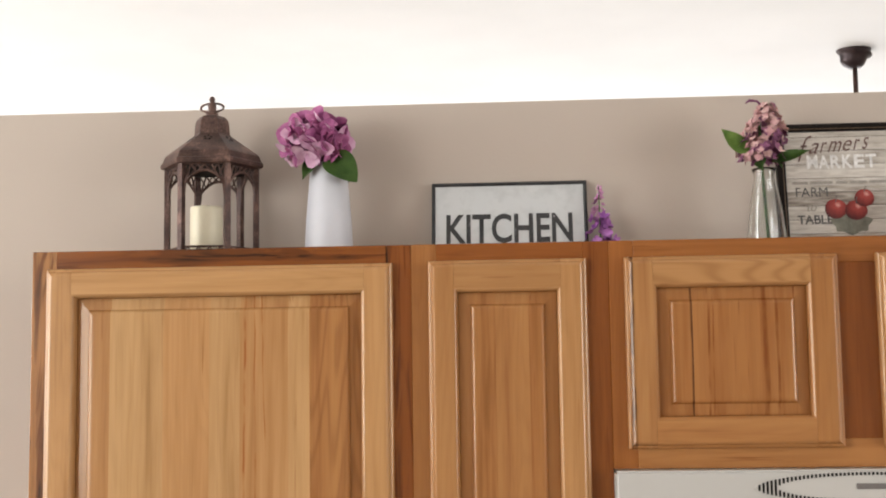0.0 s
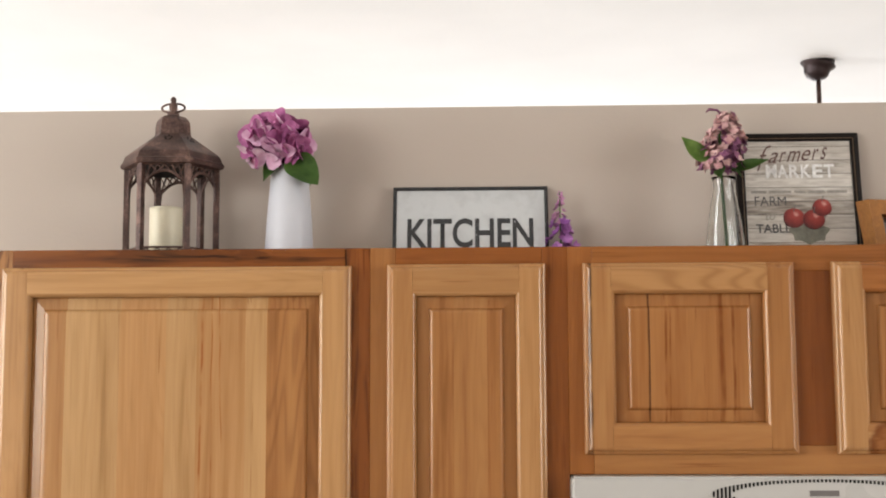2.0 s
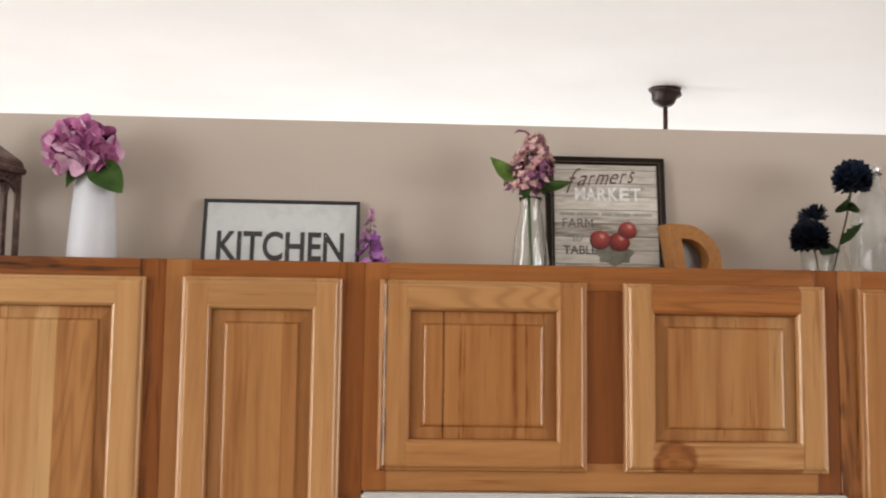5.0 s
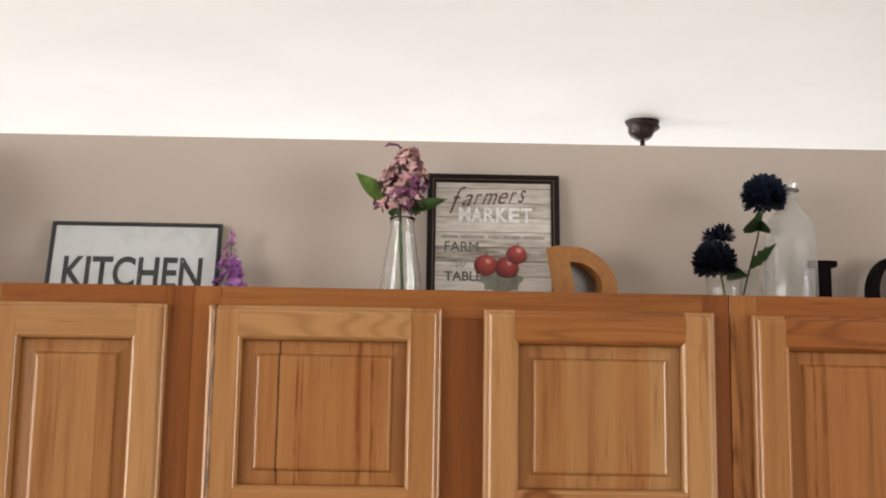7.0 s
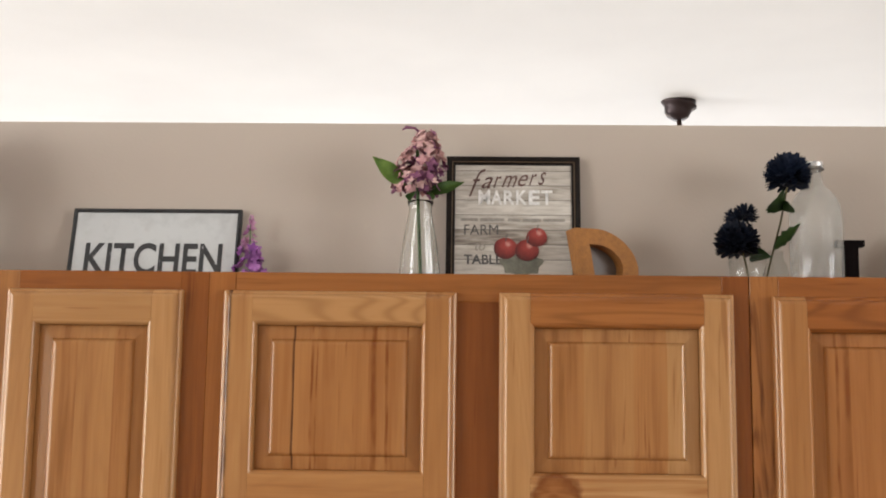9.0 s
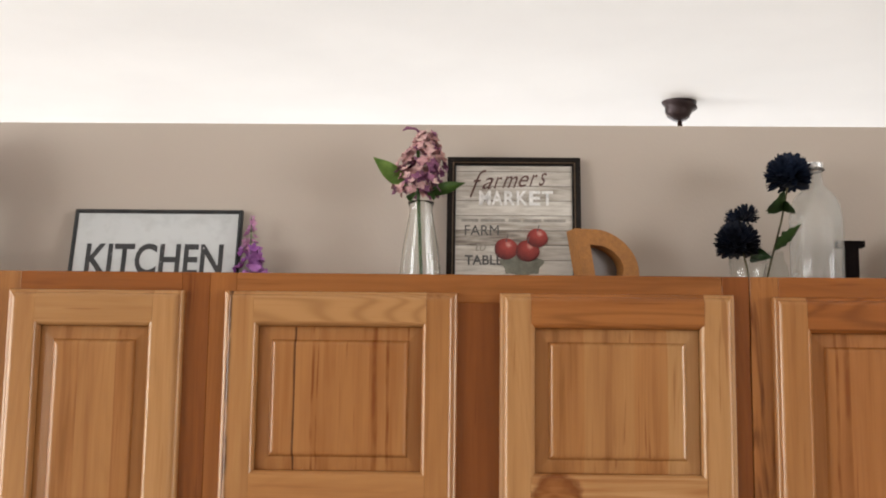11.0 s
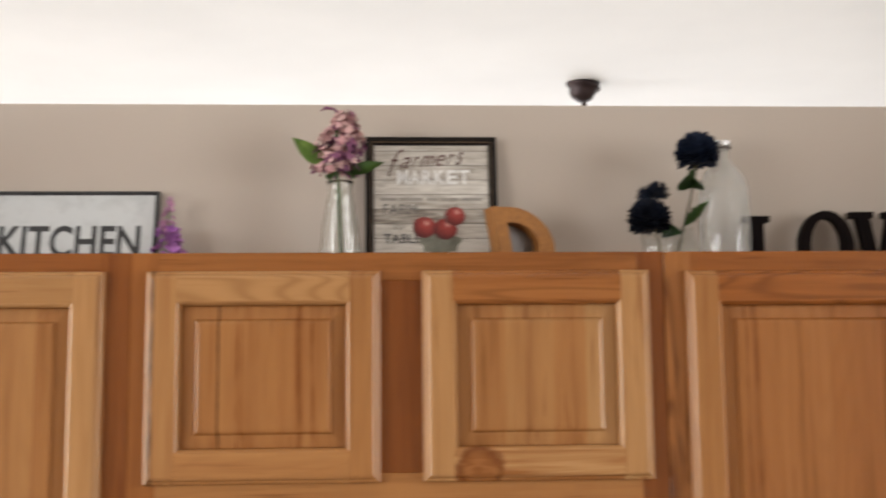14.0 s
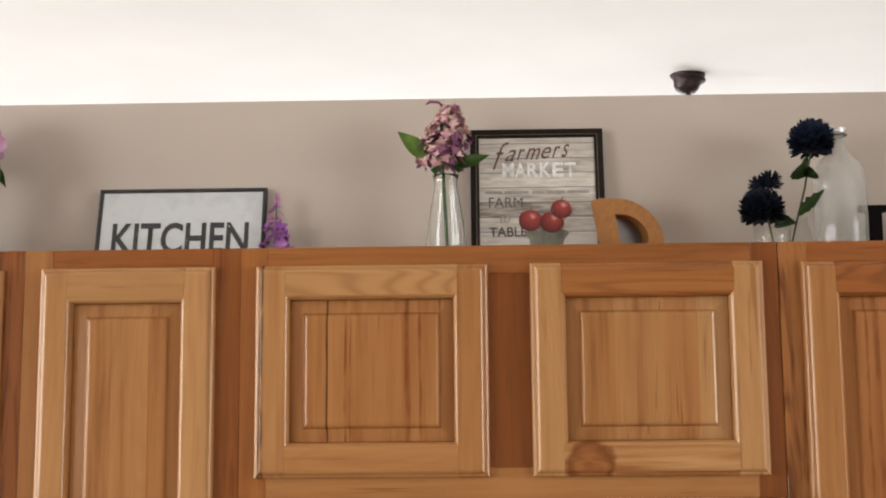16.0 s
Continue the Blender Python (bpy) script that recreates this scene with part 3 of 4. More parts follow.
def distressed(name, ink, ground, low, high, scale):
    n = Nodes(name)
    v = n.coords(shuffle=False)
    f = n.math("ADD", n.math("MULTIPLY", n.noise(v, scale, 4.0, 0.65), 0.65), n.math("MULTIPLY", n.noise(v, scale * 0.2, 2.0), 0.35))
    n.link(n.ramp(f, [(low, ink), (high, ground)]), "Base Color")
    n.set(Roughness=0.55)
    return n.mat


def apple_print(name):
    """Red watercolour apple with a pale gleam off its centre."""
    n = Nodes(name)
    c = n.coords(shuffle=False)
    off = n.add("ShaderNodeVectorMath", {0: c, 1: (0.004, 0.0, 0.007)}, operation="SUBTRACT").outputs[0]
    d = n.add("ShaderNodeVectorMath", {0: off}, operation="LENGTH").outputs["Value"]
    d = n.math("ADD", d, n.math("MULTIPLY", n.math("SUBTRACT", n.noise(c, 140.0, 3.0), 0.5), 0.012))
    f = n.add("ShaderNodeMapRange", {0: d, 1: 0.0, 2: 0.026}).outputs[0]
    n.link(n.ramp(f, [(0.03, (0.66, 0.36, 0.30)), (0.2, (0.36, 0.05, 0.038)), (0.6, (0.22, 0.022, 0.018)), (1.0, (0.07, 0.010, 0.009))]), "Base Color")
    n.set(Roughness=0.5)
    return n.mat


BOARDS = whitewashed_print("whitewashed_board_print")
ENAMEL_SIGN = distressed("chalky_sign_board", (0.40, 0.41, 0.40), (0.53, 0.545, 0.535), 0.25, 0.5, 30)
KITCHEN_INK = distressed("worn_black_lettering", (0.03, 0.03, 0.03), (0.45, 0.45, 0.45), 0.60, 0.68, 150)
APPLE = apple_print("apple_print")


# decor building blocks
def words(name, body, x, z, w, h, material, parent, y=0.0, bold=0.0, shear=0.0, deep=0.0004):
    """Lettering in the xz plane, fitted to the box w by h whose lower left corner is (x, z); it faces -y."""
    cu = bpy.data.curves.new(name, "FONT")
    cu.body, cu.offset, cu.shear, cu.resolution_u = body, bold, shear, 4
    tmp = bpy.data.objects.new(name, cu)
    me = bpy.data.meshes.new_from_object(tmp)
    bpy.data.objects.remove(tmp)
    co = np.empty(len(me.vertices) * 3)
    me.vertices.foreach_get("co", co)
    co = co.reshape(-1, 3)
    lo, hi = co.min(0), co.max(0)
    out = np.empty_like(co)
    out[:, 0] = x + (co[:, 0] - lo[0]) / (hi[0] - lo[0]) * w
    out[:, 1] = y - deep
    out[:, 2] = z + (co[:, 1] - lo[1]) / (hi[1] - lo[1]) * h
    me.vertices.foreach_set("co", out.ravel())
    me.materials.clear()
    me.materials.append(material)
    ob = new(name, me)
    ob.parent = parent
    return ob


def outline_solid(bm, pts, y0, y1, hole=None):
    """A flat shape in the xz plane from an outline, with an optional hole of as many points, given depth from y0 to y1."""
    def ring(points, y):
        return [bm.verts.new((p[0], y, p[1])) for p in points]

    n = len(pts)
    f, b = ring(pts, y0), ring(pts, y1)
    for i in range(n):
        bm.faces.new((f[i], f[(i + 1) % n], b[(i + 1) % n], b[i]))
    if hole:
        hf, hb = ring(hole, y0), ring(hole, y1)
        for i in range(n):
            j = (i + 1) % n
            bm.faces.new((hf[i], hb[i], hb[j], hf[j]))
            bm.faces.new((f[i], hf[i], hf[j], f[j]))
            bm.faces.new((b[i], b[j], hb[j], hb[i]))
    else:
        bm.faces.new(f), bm.faces.new(b[::-1])
    return bm


def soften(bm, offset=0.001, angle=0.6, segments=2):
    es = [e for e in bm.edges if len(e.link_faces) == 2 and e.calc_face_angle(0) > angle]
    bmesh.ops.bevel(bm, geom=es, offset=offset, segments=segments, affect="EDGES", profile=0.7)
    return bm


def petal(bm, m, length, width, cup=0.3, tip=0.25, rows=4):
    """A cupped petal from the origin along +x, its face up, laid out by the pose m."""
    lines = []
    for i in range(rows + 1):
        t = i / rows
        half = width / 2 * (math.sin(math.pi * (0.12 + 0.80 * t)) ** 0.8) * (1 if t < 0.7 else 1 - (t - 0.7) * tip * 3)
        z = cup * length * (t ** 2)
        lines.append([bm.verts.new(m @ Vector((t * length, s * half, z + abs(s) * half * 0.35))) for s in (-1, 0, 1)])
    for a, b in zip(lines, lines[1:]):
        for k in (0, 1):
            bm.faces.new((a[k], a[k + 1], b[k + 1], b[k]))


def leaf_mesh(length, width, droop=0.25, jag=0.0, rows=10, blunt=0.0):
    """A pointed leaf along +x with a fold at its midrib and some thickness."""
    bm = bmesh.new()
    lines = []
    for i in range(rows + 1):
        t = i / rows
        half = max(0.0006, width / 2 * math.sin(math.pi * t ** 0.8) ** (1 - 0.5 * blunt) * (1 + jag * (1 if i % 2 else -1)))
        z = -droop * length * t * t
        lines.append([bm.verts.new((t * length, s * half, z + abs(s) * half * 0.4 + (0.0006 * math.sin(9 * t) * s))) for s in (-1, -0.5, 0, 0.5, 1)])
    for a, b in zip(lines, lines[1:]):
        for k in range(4):
            bm.faces.new((a[k], a[k + 1], b[k + 1], b[k]))
    faces = bm.faces[:]
    bmesh.ops.solidify(bm, geom=faces, thickness=0.0006)
    return bm


def leaf(parent, material, base, toward, length, width, droop=0.2, jag=0.0, spin=0.0, blunt=0.0):
    """A leaf that grows from base towards a point, both in the thing's own space."""
    ob = part("leaf", leaf_mesh(length, width, droop, jag, 10, blunt), material, parent, smooth=True)
    d = (Vector(toward) - Vector(base)).normalized()
    ob.matrix_local = Matrix.Translation(base) @ d.to_track_quat("X", "Z").to_matrix().to_4x4() @ pose(0, 0, 0, math.degrees(spin))
    return ob


def floret_mesh(name, petals, length, width, material, cup=0.25):
    bm = bmesh.new()
    for k in range(petals):
        petal(bm, pose(0, 0, 0, 0, 0, 360 * k / petals), length, width, cup)
    me = bpy.data.meshes.new(name)
    bm.to_mesh(me)
    bm.free()
    me.shade_smooth()
    me.materials.append(material)
    return me


def floret(me, parent, place, out, rng, lean=0.35):
    d = (Vector(out).normalized() + lean * Vector([rng.uniform(-1, 1) for _ in range(3)])).normalized()
    ob = new(me.name, me)
    ob.parent = parent
    ob.matrix_local = Matrix.Translation(place) @ d.to_track_quat("Z", "Y").to_matrix().to_4x4() @ pose(0, 0, 0, 0, 0, rng.uniform(0, 360)) @ Matrix.Scale(rng.uniform(0.8, 1.15), 4)
    return ob


# lantern
def lantern(m):
    ob = thing("lantern", m, "aged bronze hexagonal lantern with cut-out panels and a candle inside", "lantern")
    R, z1 = 0.0785, 0.180
    turn = radians(3.5)
    ang = [turn + radians(60 * k) for k in range(6)]
    bm = lathe(bmesh.new(), [(R * 1.03, 0.006), (R * 1.09, 0.011), (R * 1.09, 0.016), (R * 1.0, 0.019), (R * 1.0, 0.024), (R * 0.96, 0.025)], 6, turn=turn)
    part("base", bm, BRONZE, ob)
    for a in ang:
        c = Vector((R * 1.0 * math.cos(a), R * 1.0 * math.sin(a), 0))
        bm = lathe(bmesh.new(), [(0.006, 0.0), (0.008, 0.004), (0.006, 0.007)], 10)
        bmesh.ops.translate(bm, verts=bm.verts, vec=c)
        part("foot", bm, BRONZE, ob)
        bm = box(bmesh.new(), (-0.0050, -0.0050, 0.025), (0.0050, 0.0050, z1 + 0.004))
        soften(bm, 0.0012)
        bmesh.ops.transform(bm, verts=bm.verts, matrix=Matrix.Translation(c) @ pose(0, 0, 0, 0, 0, math.degrees(a)))
        part("post", bm, BRONZE, ob)
    for k in range(6):
        a, b = (Vector((R * math.cos(t), R * math.sin(t), 0)) for t in (ang[k], ang[(k + 1) % 6]))
        along = (b - a).normalized()
        span = (b - a).length
        bm = bmesh.new()

        def at(s, z):
            return a + along * (s * span) + Vector((0, 0, z))

        def arch_z(t):
            return z1 - 0.047 + 0.034 * math.sin(math.pi * t) ** 0.7

        tube(bm, [at(0.05, z1 - 0.058)] + [at(t, arch_z(t)) for t in [i / 12 for i in range(1, 12)]] + [at(0.95, z1 - 0.058)], 0.0024, 6)
        fret = part("fretwork_arch", bm, BRONZE, ob)
        part("top_bar", tube(bmesh.new(), [at(0.04, z1 - 0.001), at(0.96, z1 - 0.001)], 0.0026, 6), BRONZE, fret)
        for s0, s1 in ((0.06, 0.2), (0.34, 0.2), (0.34, 0.5), (0.66, 0.5), (0.66, 0.8), (0.94, 0.8)):
            part("bar", tube(bmesh.new(), [at(s0, arch_z(s0)), at(s1, z1 - 0.003)], 0.0017, 5), BRONZE, fret)
            part("bar", tube(bmesh.new(), [at(s1, arch_z(s1)), at(s0, z1 - 0.003)], 0.0013, 5), BRONZE, fret)
        bm = bmesh.new()
        tube(bm, [at(0.04, 0.035), at(0.96, 0.035)], 0.0018, 6)
        for s in (0.14, 0.38, 0.62, 0.86):
            tube(bm, [at(s - 0.11, 0.025), at(s, 0.034), at(s + 0.11, 0.025)], 0.0015, 5)
        part("low_rail", bm, BRONZE, ob)
    roof = part("roof", lathe(bmesh.new(), [(0.083, 0.178), (0.0900, 0.180), (0.0915, 0.184), (0.0905, 0.1885), (0.0880, 0.1900), (0.0835, 0.2015), (0.0800, 0.2045), (0.0345, 0.2370), (0.0315, 0.2405), (0.0305, 0.2580), (0.0285, 0.2660), (0.0225, 0.2725), (0.0100, 0.2765)], 6, turn=turn), BRONZE, ob)
    # shade inside the roof, put in as a black disc
    part("soffit", lathe(bmesh.new(), [(0.0765, 0.1755), (0.0765, 0.1775)], 6, turn=turn), SLOT, ob, "added black disc that stands for the shade under the roof")
    dot = None
    for k in range(6):
        t = turn + radians(60 * k + 30)
        for sx, h in ((0, 0.2340), (-0.0055, 0.2305), (0.0055, 0.2305), (-0.0035, 0.2262), (0.0035, 0.2262)):
            if dot is None:
                dot = part("vent_hole", lathe(bmesh.new(), [(0.0021, 0.0), (0.0021, 0.0007)], 10), SLOT, roof)
                hole = dot
            else:
                hole = new("vent_hole", dot.data)
                hole.parent = roof
            r = (0.0345 + (0.2370 - h) * 1.40) * math.cos(radians(30)) + 0.0002
            c = Vector((r * math.cos(t) - sx * math.sin(t), r * math.sin(t) + sx * math.cos(t), h))
            hole.matrix_local = Matrix.Translation(c) @ Vector((math.cos(t), math.sin(t), 1.21)).to_track_quat("Z", "Y").to_matrix().to_4x4()
    part("finial", lathe(bmesh.new(), [(0.010, 0.275), (0.011, 0.279), (0.006, 0.283), (0.0075, 0.289), (0.0075, 0.295), (0.004, 0.300), (0.0055, 0.304), (0.004, 0.3085), (0.001, 0.3105)], 14), BRONZE, ob, smooth=True)
    bm = bmesh.new()
    tube(bm, [(0.0205 * math.cos(t), 0.006 * math.sin(t), 0.290 + 0.0095 * math.sin(t)) for t in [2 * math.pi * i / 28 for i in range(29)]], 0.0019, 8)
    part("carry_ring", bm, BRONZE, ob, smooth=True)
    return ob


LX, LY = -0.678, 0.19
lantern(pose(LX, LY, DECK))
candle = thing("candle", pose(LX - 0.008, LY - 0.005, DECK + 0.0255), "ivory pillar candle with a black wick inside the lantern", "candle")
bm = lathe(bmesh.new(), [(0.0265, 0.0), (0.0285, 0.002), (0.0285, 0.081), (0.0275, 0.085), (0.025, 0.0855), (0.018, 0.082), (0.006, 0.0805)], 40)
part("wax", bm, WAX, candle, smooth=True)
part("wick", tube(bmesh.new(), [(0, 0, 0.0795), (0.001, 0, 0.086), (0.003, 0, 0.090)], 0.001, 6), SLOT, candle)

# white vase with a hydrangea
vase = tagged(part("vase", lathe(bmesh.new(), [(0.038, 0.0), (0.0420, 0.003), (0.0427, 0.012), (0.0420, 0.045), (0.0398, 0.085), (0.0362, 0.130), (0.0328, 0.172), (0.0318, 0.184), (0.0306, 0.185), (0.0299, 0.178), (0.032, 0.13), (0.0355, 0.085), (0.038, 0.03), (0.029, 0.008)], 48), CERAMIC, None, smooth=True), "tall white glazed ceramic vase tapering to its mouth", "vase")
vase.matrix_world = pose(-0.471, 0.2, DECK)


def hydrangea(m):
    rng = random.Random(4)
    ob = thing("hydrangea", m, "pink artificial hydrangea with green leaves in a white vase", "flower")
    part("stem", tube(bmesh.new(), [(0, 0, 0.02), (0.004, 0, 0.1), (-0.004, 0, 0.17), (-0.018, 0, 0.225)], 0.0035, 8), LEAF, ob)
    head = part("flower_head", lathe(bmesh.new(), [(0.006, 0.198), (0.034, 0.208), (0.044, 0.232), (0.034, 0.258), (0.008, 0.268)], 16, centre=(-0.022, -0.006)), LILAC_DEEP, ob, smooth=True)
    pink, pale = floret_mesh("floret", 4, 0.0275, 0.0275, PINK, 0.35), floret_mesh("floret", 4, 0.0265, 0.0265, PALE, 0.3)
    for k in range(58):
        u, v = rng.uniform(-0.75, 1), rng.uniform(0, 2 * math.pi)
        s = math.sqrt(1 - u * u)
        d = Vector((s * math.cos(v), s * math.sin(v), u))
        r = rng.uniform(0.86, 1.08)
        floret(pale if rng.random() < (0.45 if u < 0.1 else 0.14) else pink, head, (-0.022 + 0.046 * r * d.x, -0.006 + 0.044 * r * d.y, 0.233 + 0.036 * r * d.z), d, rng, 0.6)
    drooping = floret_mesh("floret", 3, 0.031, 0.025, PALE, 0.3)
    blush = floret_mesh("floret", 3, 0.030, 0.025, PINK, 0.3)
    for k, (x, y, z) in enumerate(((-0.062, -0.030, 0.214), (-0.040, -0.046, 0.208), (-0.014, -0.048, 0.216), (0.016, -0.036, 0.222), (-0.052, -0.040, 0.236), (-0.004, -0.050, 0.238))):
        floret(blush if k > 2 else drooping, head, (x, y, z), (x + 0.022, y + 0.006, z - 0.250), rng, 0.35)
    leaf(ob, LEAF, (0.002, -0.03, 0.202), (0.050, -0.050, 0.168), 0.070, 0.058, 0.22, 0.0, 0.9, 0.62)
    leaf(ob, LEAF, (-0.012, -0.02, 0.205), (-0.045, -0.04, 0.165), 0.052, 0.034, 0.15, 0.0, -0.5)
    leaf(ob, LEAF, (0.0, 0.02, 0.20), (0.03, 0.06, 0.18), 0.055, 0.036, 0.2)
    return ob


hydrangea(pose(-0.471, 0.2, DECK - 0.010))


# kitchen sign
def frame_bars(parent, w, h, bar, deep, material, group_y=0.0):
    """Four mitred bars round a picture, origin at the lower left corner, front at y = group_y."""
    outer = ((0, 0), (w, 0), (w, h), (0, h))
    inner = ((bar, bar), (w - bar, bar), (w - bar, h - bar), (bar, h - bar))
    out = []
    for k in range(4):
        j = (k + 1) % 4
        bm = bmesh.new()
        loops = []
        for i in (k, j):
            mid = (0.5 * (outer[i][0] + inner[i][0]), 0.5 * (outer[i][1] + inner[i][1]))
            loops.append([bm.verts.new((p[0], group_y + d, p[1])) for p, d in ((outer[i], deep), (outer[i], 0.002), (mid, 0.0), (inner[i], 0.0025), (inner[i], deep))])
        n = 5
        for i in range(n):
            bm.faces.new((loops[0][i], loops[0][(i + 1) % n], loops[1][(i + 1) % n], loops[1][i]))
        bm.faces.new(loops[0]), bm.faces.new(loops[1])
        out.append(part("frame_bar", bm, material, parent))
    return out


def lean(x, y, w, h, top_y, yaw=0.0):
    return pose(x, y, DECK, -math.degrees(math.asin(max(-1, min(1, (top_y - y) / h)))), 0, yaw)


sign = thing("kitchen_sign", lean(-0.294, 0.252, 0.282, 0.164, 0.288), "chalky white framed sign with worn black lettering, leaning on the wall", "sign")
part("board", box(bmesh.new(), (0.004, 0.004, 0.004), (0.278, 0.009, 0.160)), ENAMEL_SIGN, sign)
frame_bars(sign, 0.282, 0.164, 0.0065, 0.012, GREY_FRAME)
words("lettering", "KITCHEN", 0.0265, 0.047, 0.228, 0.0565, KITCHEN_INK, sign, 0.0037, 0.020)


def spike(m, name, label, seed, height, lean_x):
    """A lavender-like spray: thin stem with whorls of small florets that narrow to the tip."""
    rng = random.Random(seed)
    ob = thing(name, m, label, "flower")
    pts = [(lean_x * (1 - t) ** 2 * height, 0, t * height) for t in [i / 8 for i in range(9)]]
    part("stem", tube(bmesh.new(), pts, [0.0018 - 0.001 * i / 8 for i in range(9)], 6), LEAF, ob)
    big = floret_mesh("floret", 5, 0.0105, 0.0078, VIOLET, 0.5)
    small = floret_mesh("floret", 5, 0.0075, 0.0052, LAVENDER_TIP, 0.5)
    for k in range(74):
        t = rng.uniform(0.02, 1.0) ** 1.15
        wide = (0.040 * (1 - t) ** 1.25 + 0.0005) * rng.uniform(0.45, 1.1)
        v = rng.uniform(0, 2 * math.pi)
        d = Vector((math.cos(v), math.sin(v), 0.5))
        floret(small if t > 0.62 else big, ob, (lean_x * (1 - t) ** 2 * height + wide * math.cos(v), 0.6 * wide * math.sin(v), t * height), d, rng, 0.5)
    return ob


spike(pose(0.008, 0.262, DECK), "lavender_sprig", "purple artificial lavender sprig standing beside the white sign", 7, 0.144, 0.02)

# clear vase with lilac
def clear_vase(m, rings, label, name="glass_vase", material=None):
    wall = 0.0013
    inner = [(max(0.002, r - wall), z + (0.004 if i == 0 else 0)) for i, (r, z) in enumerate(rings)][::-1]
    inner[0] = (inner[0][0], rings[-1][1] - 0.0008)
    ob = tagged(part(name, lathe(bmesh.new(), rings + inner, 40), material or CLEAR, None, smooth=True), label, "vase")
    ob.matrix_world = m
    return ob


clear_vase(pose(0.290, 0.2, DECK), [(0.031, 0.0), (0.0335, 0.003), (0.034, 0.012), (0.0327, 0.045), (0.0283, 0.085), (0.0225, 0.118), (0.0185, 0.140), (0.0185, 0.150), (0.0215, 0.158)], "clear glass bud vase with a flared mouth")


def lilac(m):
    rng = random.Random(11)
    ob = thing("lilac", m, "dusty pink and purple artificial lilac in a glass vase", "flower")
    part("stem", tube(bmesh.new(), [(0.006, 0, 0.01), (0.002, 0, 0.08), (-0.002, 0, 0.16), (-0.004, 0, 0.25)], 0.0028, 8), LEAF, ob)
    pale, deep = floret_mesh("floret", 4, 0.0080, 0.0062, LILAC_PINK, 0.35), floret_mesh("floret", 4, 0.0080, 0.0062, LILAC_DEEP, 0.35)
    for k in range(340):
        t = rng.uniform(0, 1) ** 1.1
        v = rng.uniform(0, 2 * math.pi)
        wide = (0.034 * math.sin(math.pi * min(1, 0.36 + 0.58 * t)) ** 0.9 + 0.002) * rng.uniform(0.60, 1.15)
        x = -0.004 + 0.013 * t + wide * math.cos(v)
        d = Vector((math.cos(v), math.sin(v), 0.2 + t))
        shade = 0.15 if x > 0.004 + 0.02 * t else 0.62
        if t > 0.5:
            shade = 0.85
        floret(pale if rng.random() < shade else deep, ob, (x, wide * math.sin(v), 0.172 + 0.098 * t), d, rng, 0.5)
    part("bare_tip", tube(bmesh.new(), [(0.004, -0.005, 0.265), (-0.008, -0.008, 0.276), (-0.022, -0.010, 0.277), (-0.028, -0.01, 0.272)], [0.0016, 0.002, 0.0026, 0.001], 6), LILAC_DEEP, ob)
    leaf(ob, BRIGHT_LEAF, (-0.022, -0.012, 0.182), (-0.070, -0.02, 0.224), 0.068, 0.028, 0.05, 0.0, 1.2)
    leaf(ob, LEAF, (0.012, -0.012, 0.168), (0.072, -0.03, 0.186), 0.066, 0.020, 0.1, 0.0, -1.0)
    leaf(ob, LEAF, (-0.006, -0.016, 0.172), (-0.014, -0.05, 0.150), 0.036, 0.022, 0.1, 0.0, 0.4)
    leaf(ob, LEAF, (0.012, -0.016, 0.172), (0.030, -0.05, 0.150), 0.032, 0.018, 0.1, 0.0, -0.4)
    return ob


lilac(pose(0.288, 0.198, DECK))

# farmers market picture
FW, FH = 0.2215, 0.2545
farm = thing("framed_print", lean(0.3295, 0.256, FW, FH, 0.286), "black-framed rustic print of boards with apples, leaning on the wall", "picture")
print_board = part("print", box(bmesh.new(), (0.008, 0.005, 0.008), (FW - 0.008, 0.010, FH - 0.008)), BOARDS, farm)
frame_bars(farm, FW, FH, 0.0145, 0.016, DARK_FRAME)
for a, b in (((0.0098, 0.0098), (FW - 0.0098, 0.0098)), ((FW - 0.0098, 0.0098), (FW - 0.0098, FH - 0.0098)), ((0.0098, FH - 0.0098), (FW - 0.0098, FH - 0.0098)), ((0.0098, 0.0098), (0.0098, FH - 0.0098))):
    part("gold_bead", tube(bmesh.new(), [(a[0], 0.0006, a[1]), (b[0], 0.0006, b[1])], 0.0008, 6), GOLD, farm)
PY = 0.0047
words("lettering", "f", 0.037, 0.185, 0.028, 0.048, BROWN_INK, print_board, PY, -0.012, 0.5)
for k, (mark, x, w, h) in enumerate((("a", 0.058, 0.019, 0.0205), ("r", 0.0775, 0.014, 0.0205), ("m", 0.0915, 0.026, 0.0205), ("e", 0.1185, 0.017, 0.0210), ("r", 0.1365, 0.014, 0.0210), ("s", 0.1520, 0.014, 0.0230))):
    words("lettering", mark, x, 0.199 + 0.0013 * k, w, h, BROWN_INK, print_board, PY - 0.0001 * (k % 2), 0.0, 0.55)
for k, mark in enumerate("MARKET"):
    words("lettering", mark, 0.053 + 0.0208 * k, 0.171, 0.0185 if k else 0.0195, 0.0255, WHITE_INK, print_board, PY - 0.0003, 0.030)
for x, w in ((0.024, 0.028), (0.056, 0.040), (0.102, 0.020), (0.126, 0.030), (0.160, 0.036)):
    part("faded_line", box(bmesh.new(), (x, PY - 0.0006, 0.1425), (x + w, PY, 0.1475)), PALE_INK, print_board)
words("lettering", "FARM", 0.030, 0.119, 0.056, 0.0175, GREY_INK, print_board, PY, 0.0)
words("lettering", "to", 0.048, 0.092, 0.017, 0.014, PALE_INK, print_board, PY, 0.005, 0.3)
words("lettering", "TABLE", 0.030, 0.069, 0.062, 0.0165, GREY_INK, print_board, PY, 0.022)
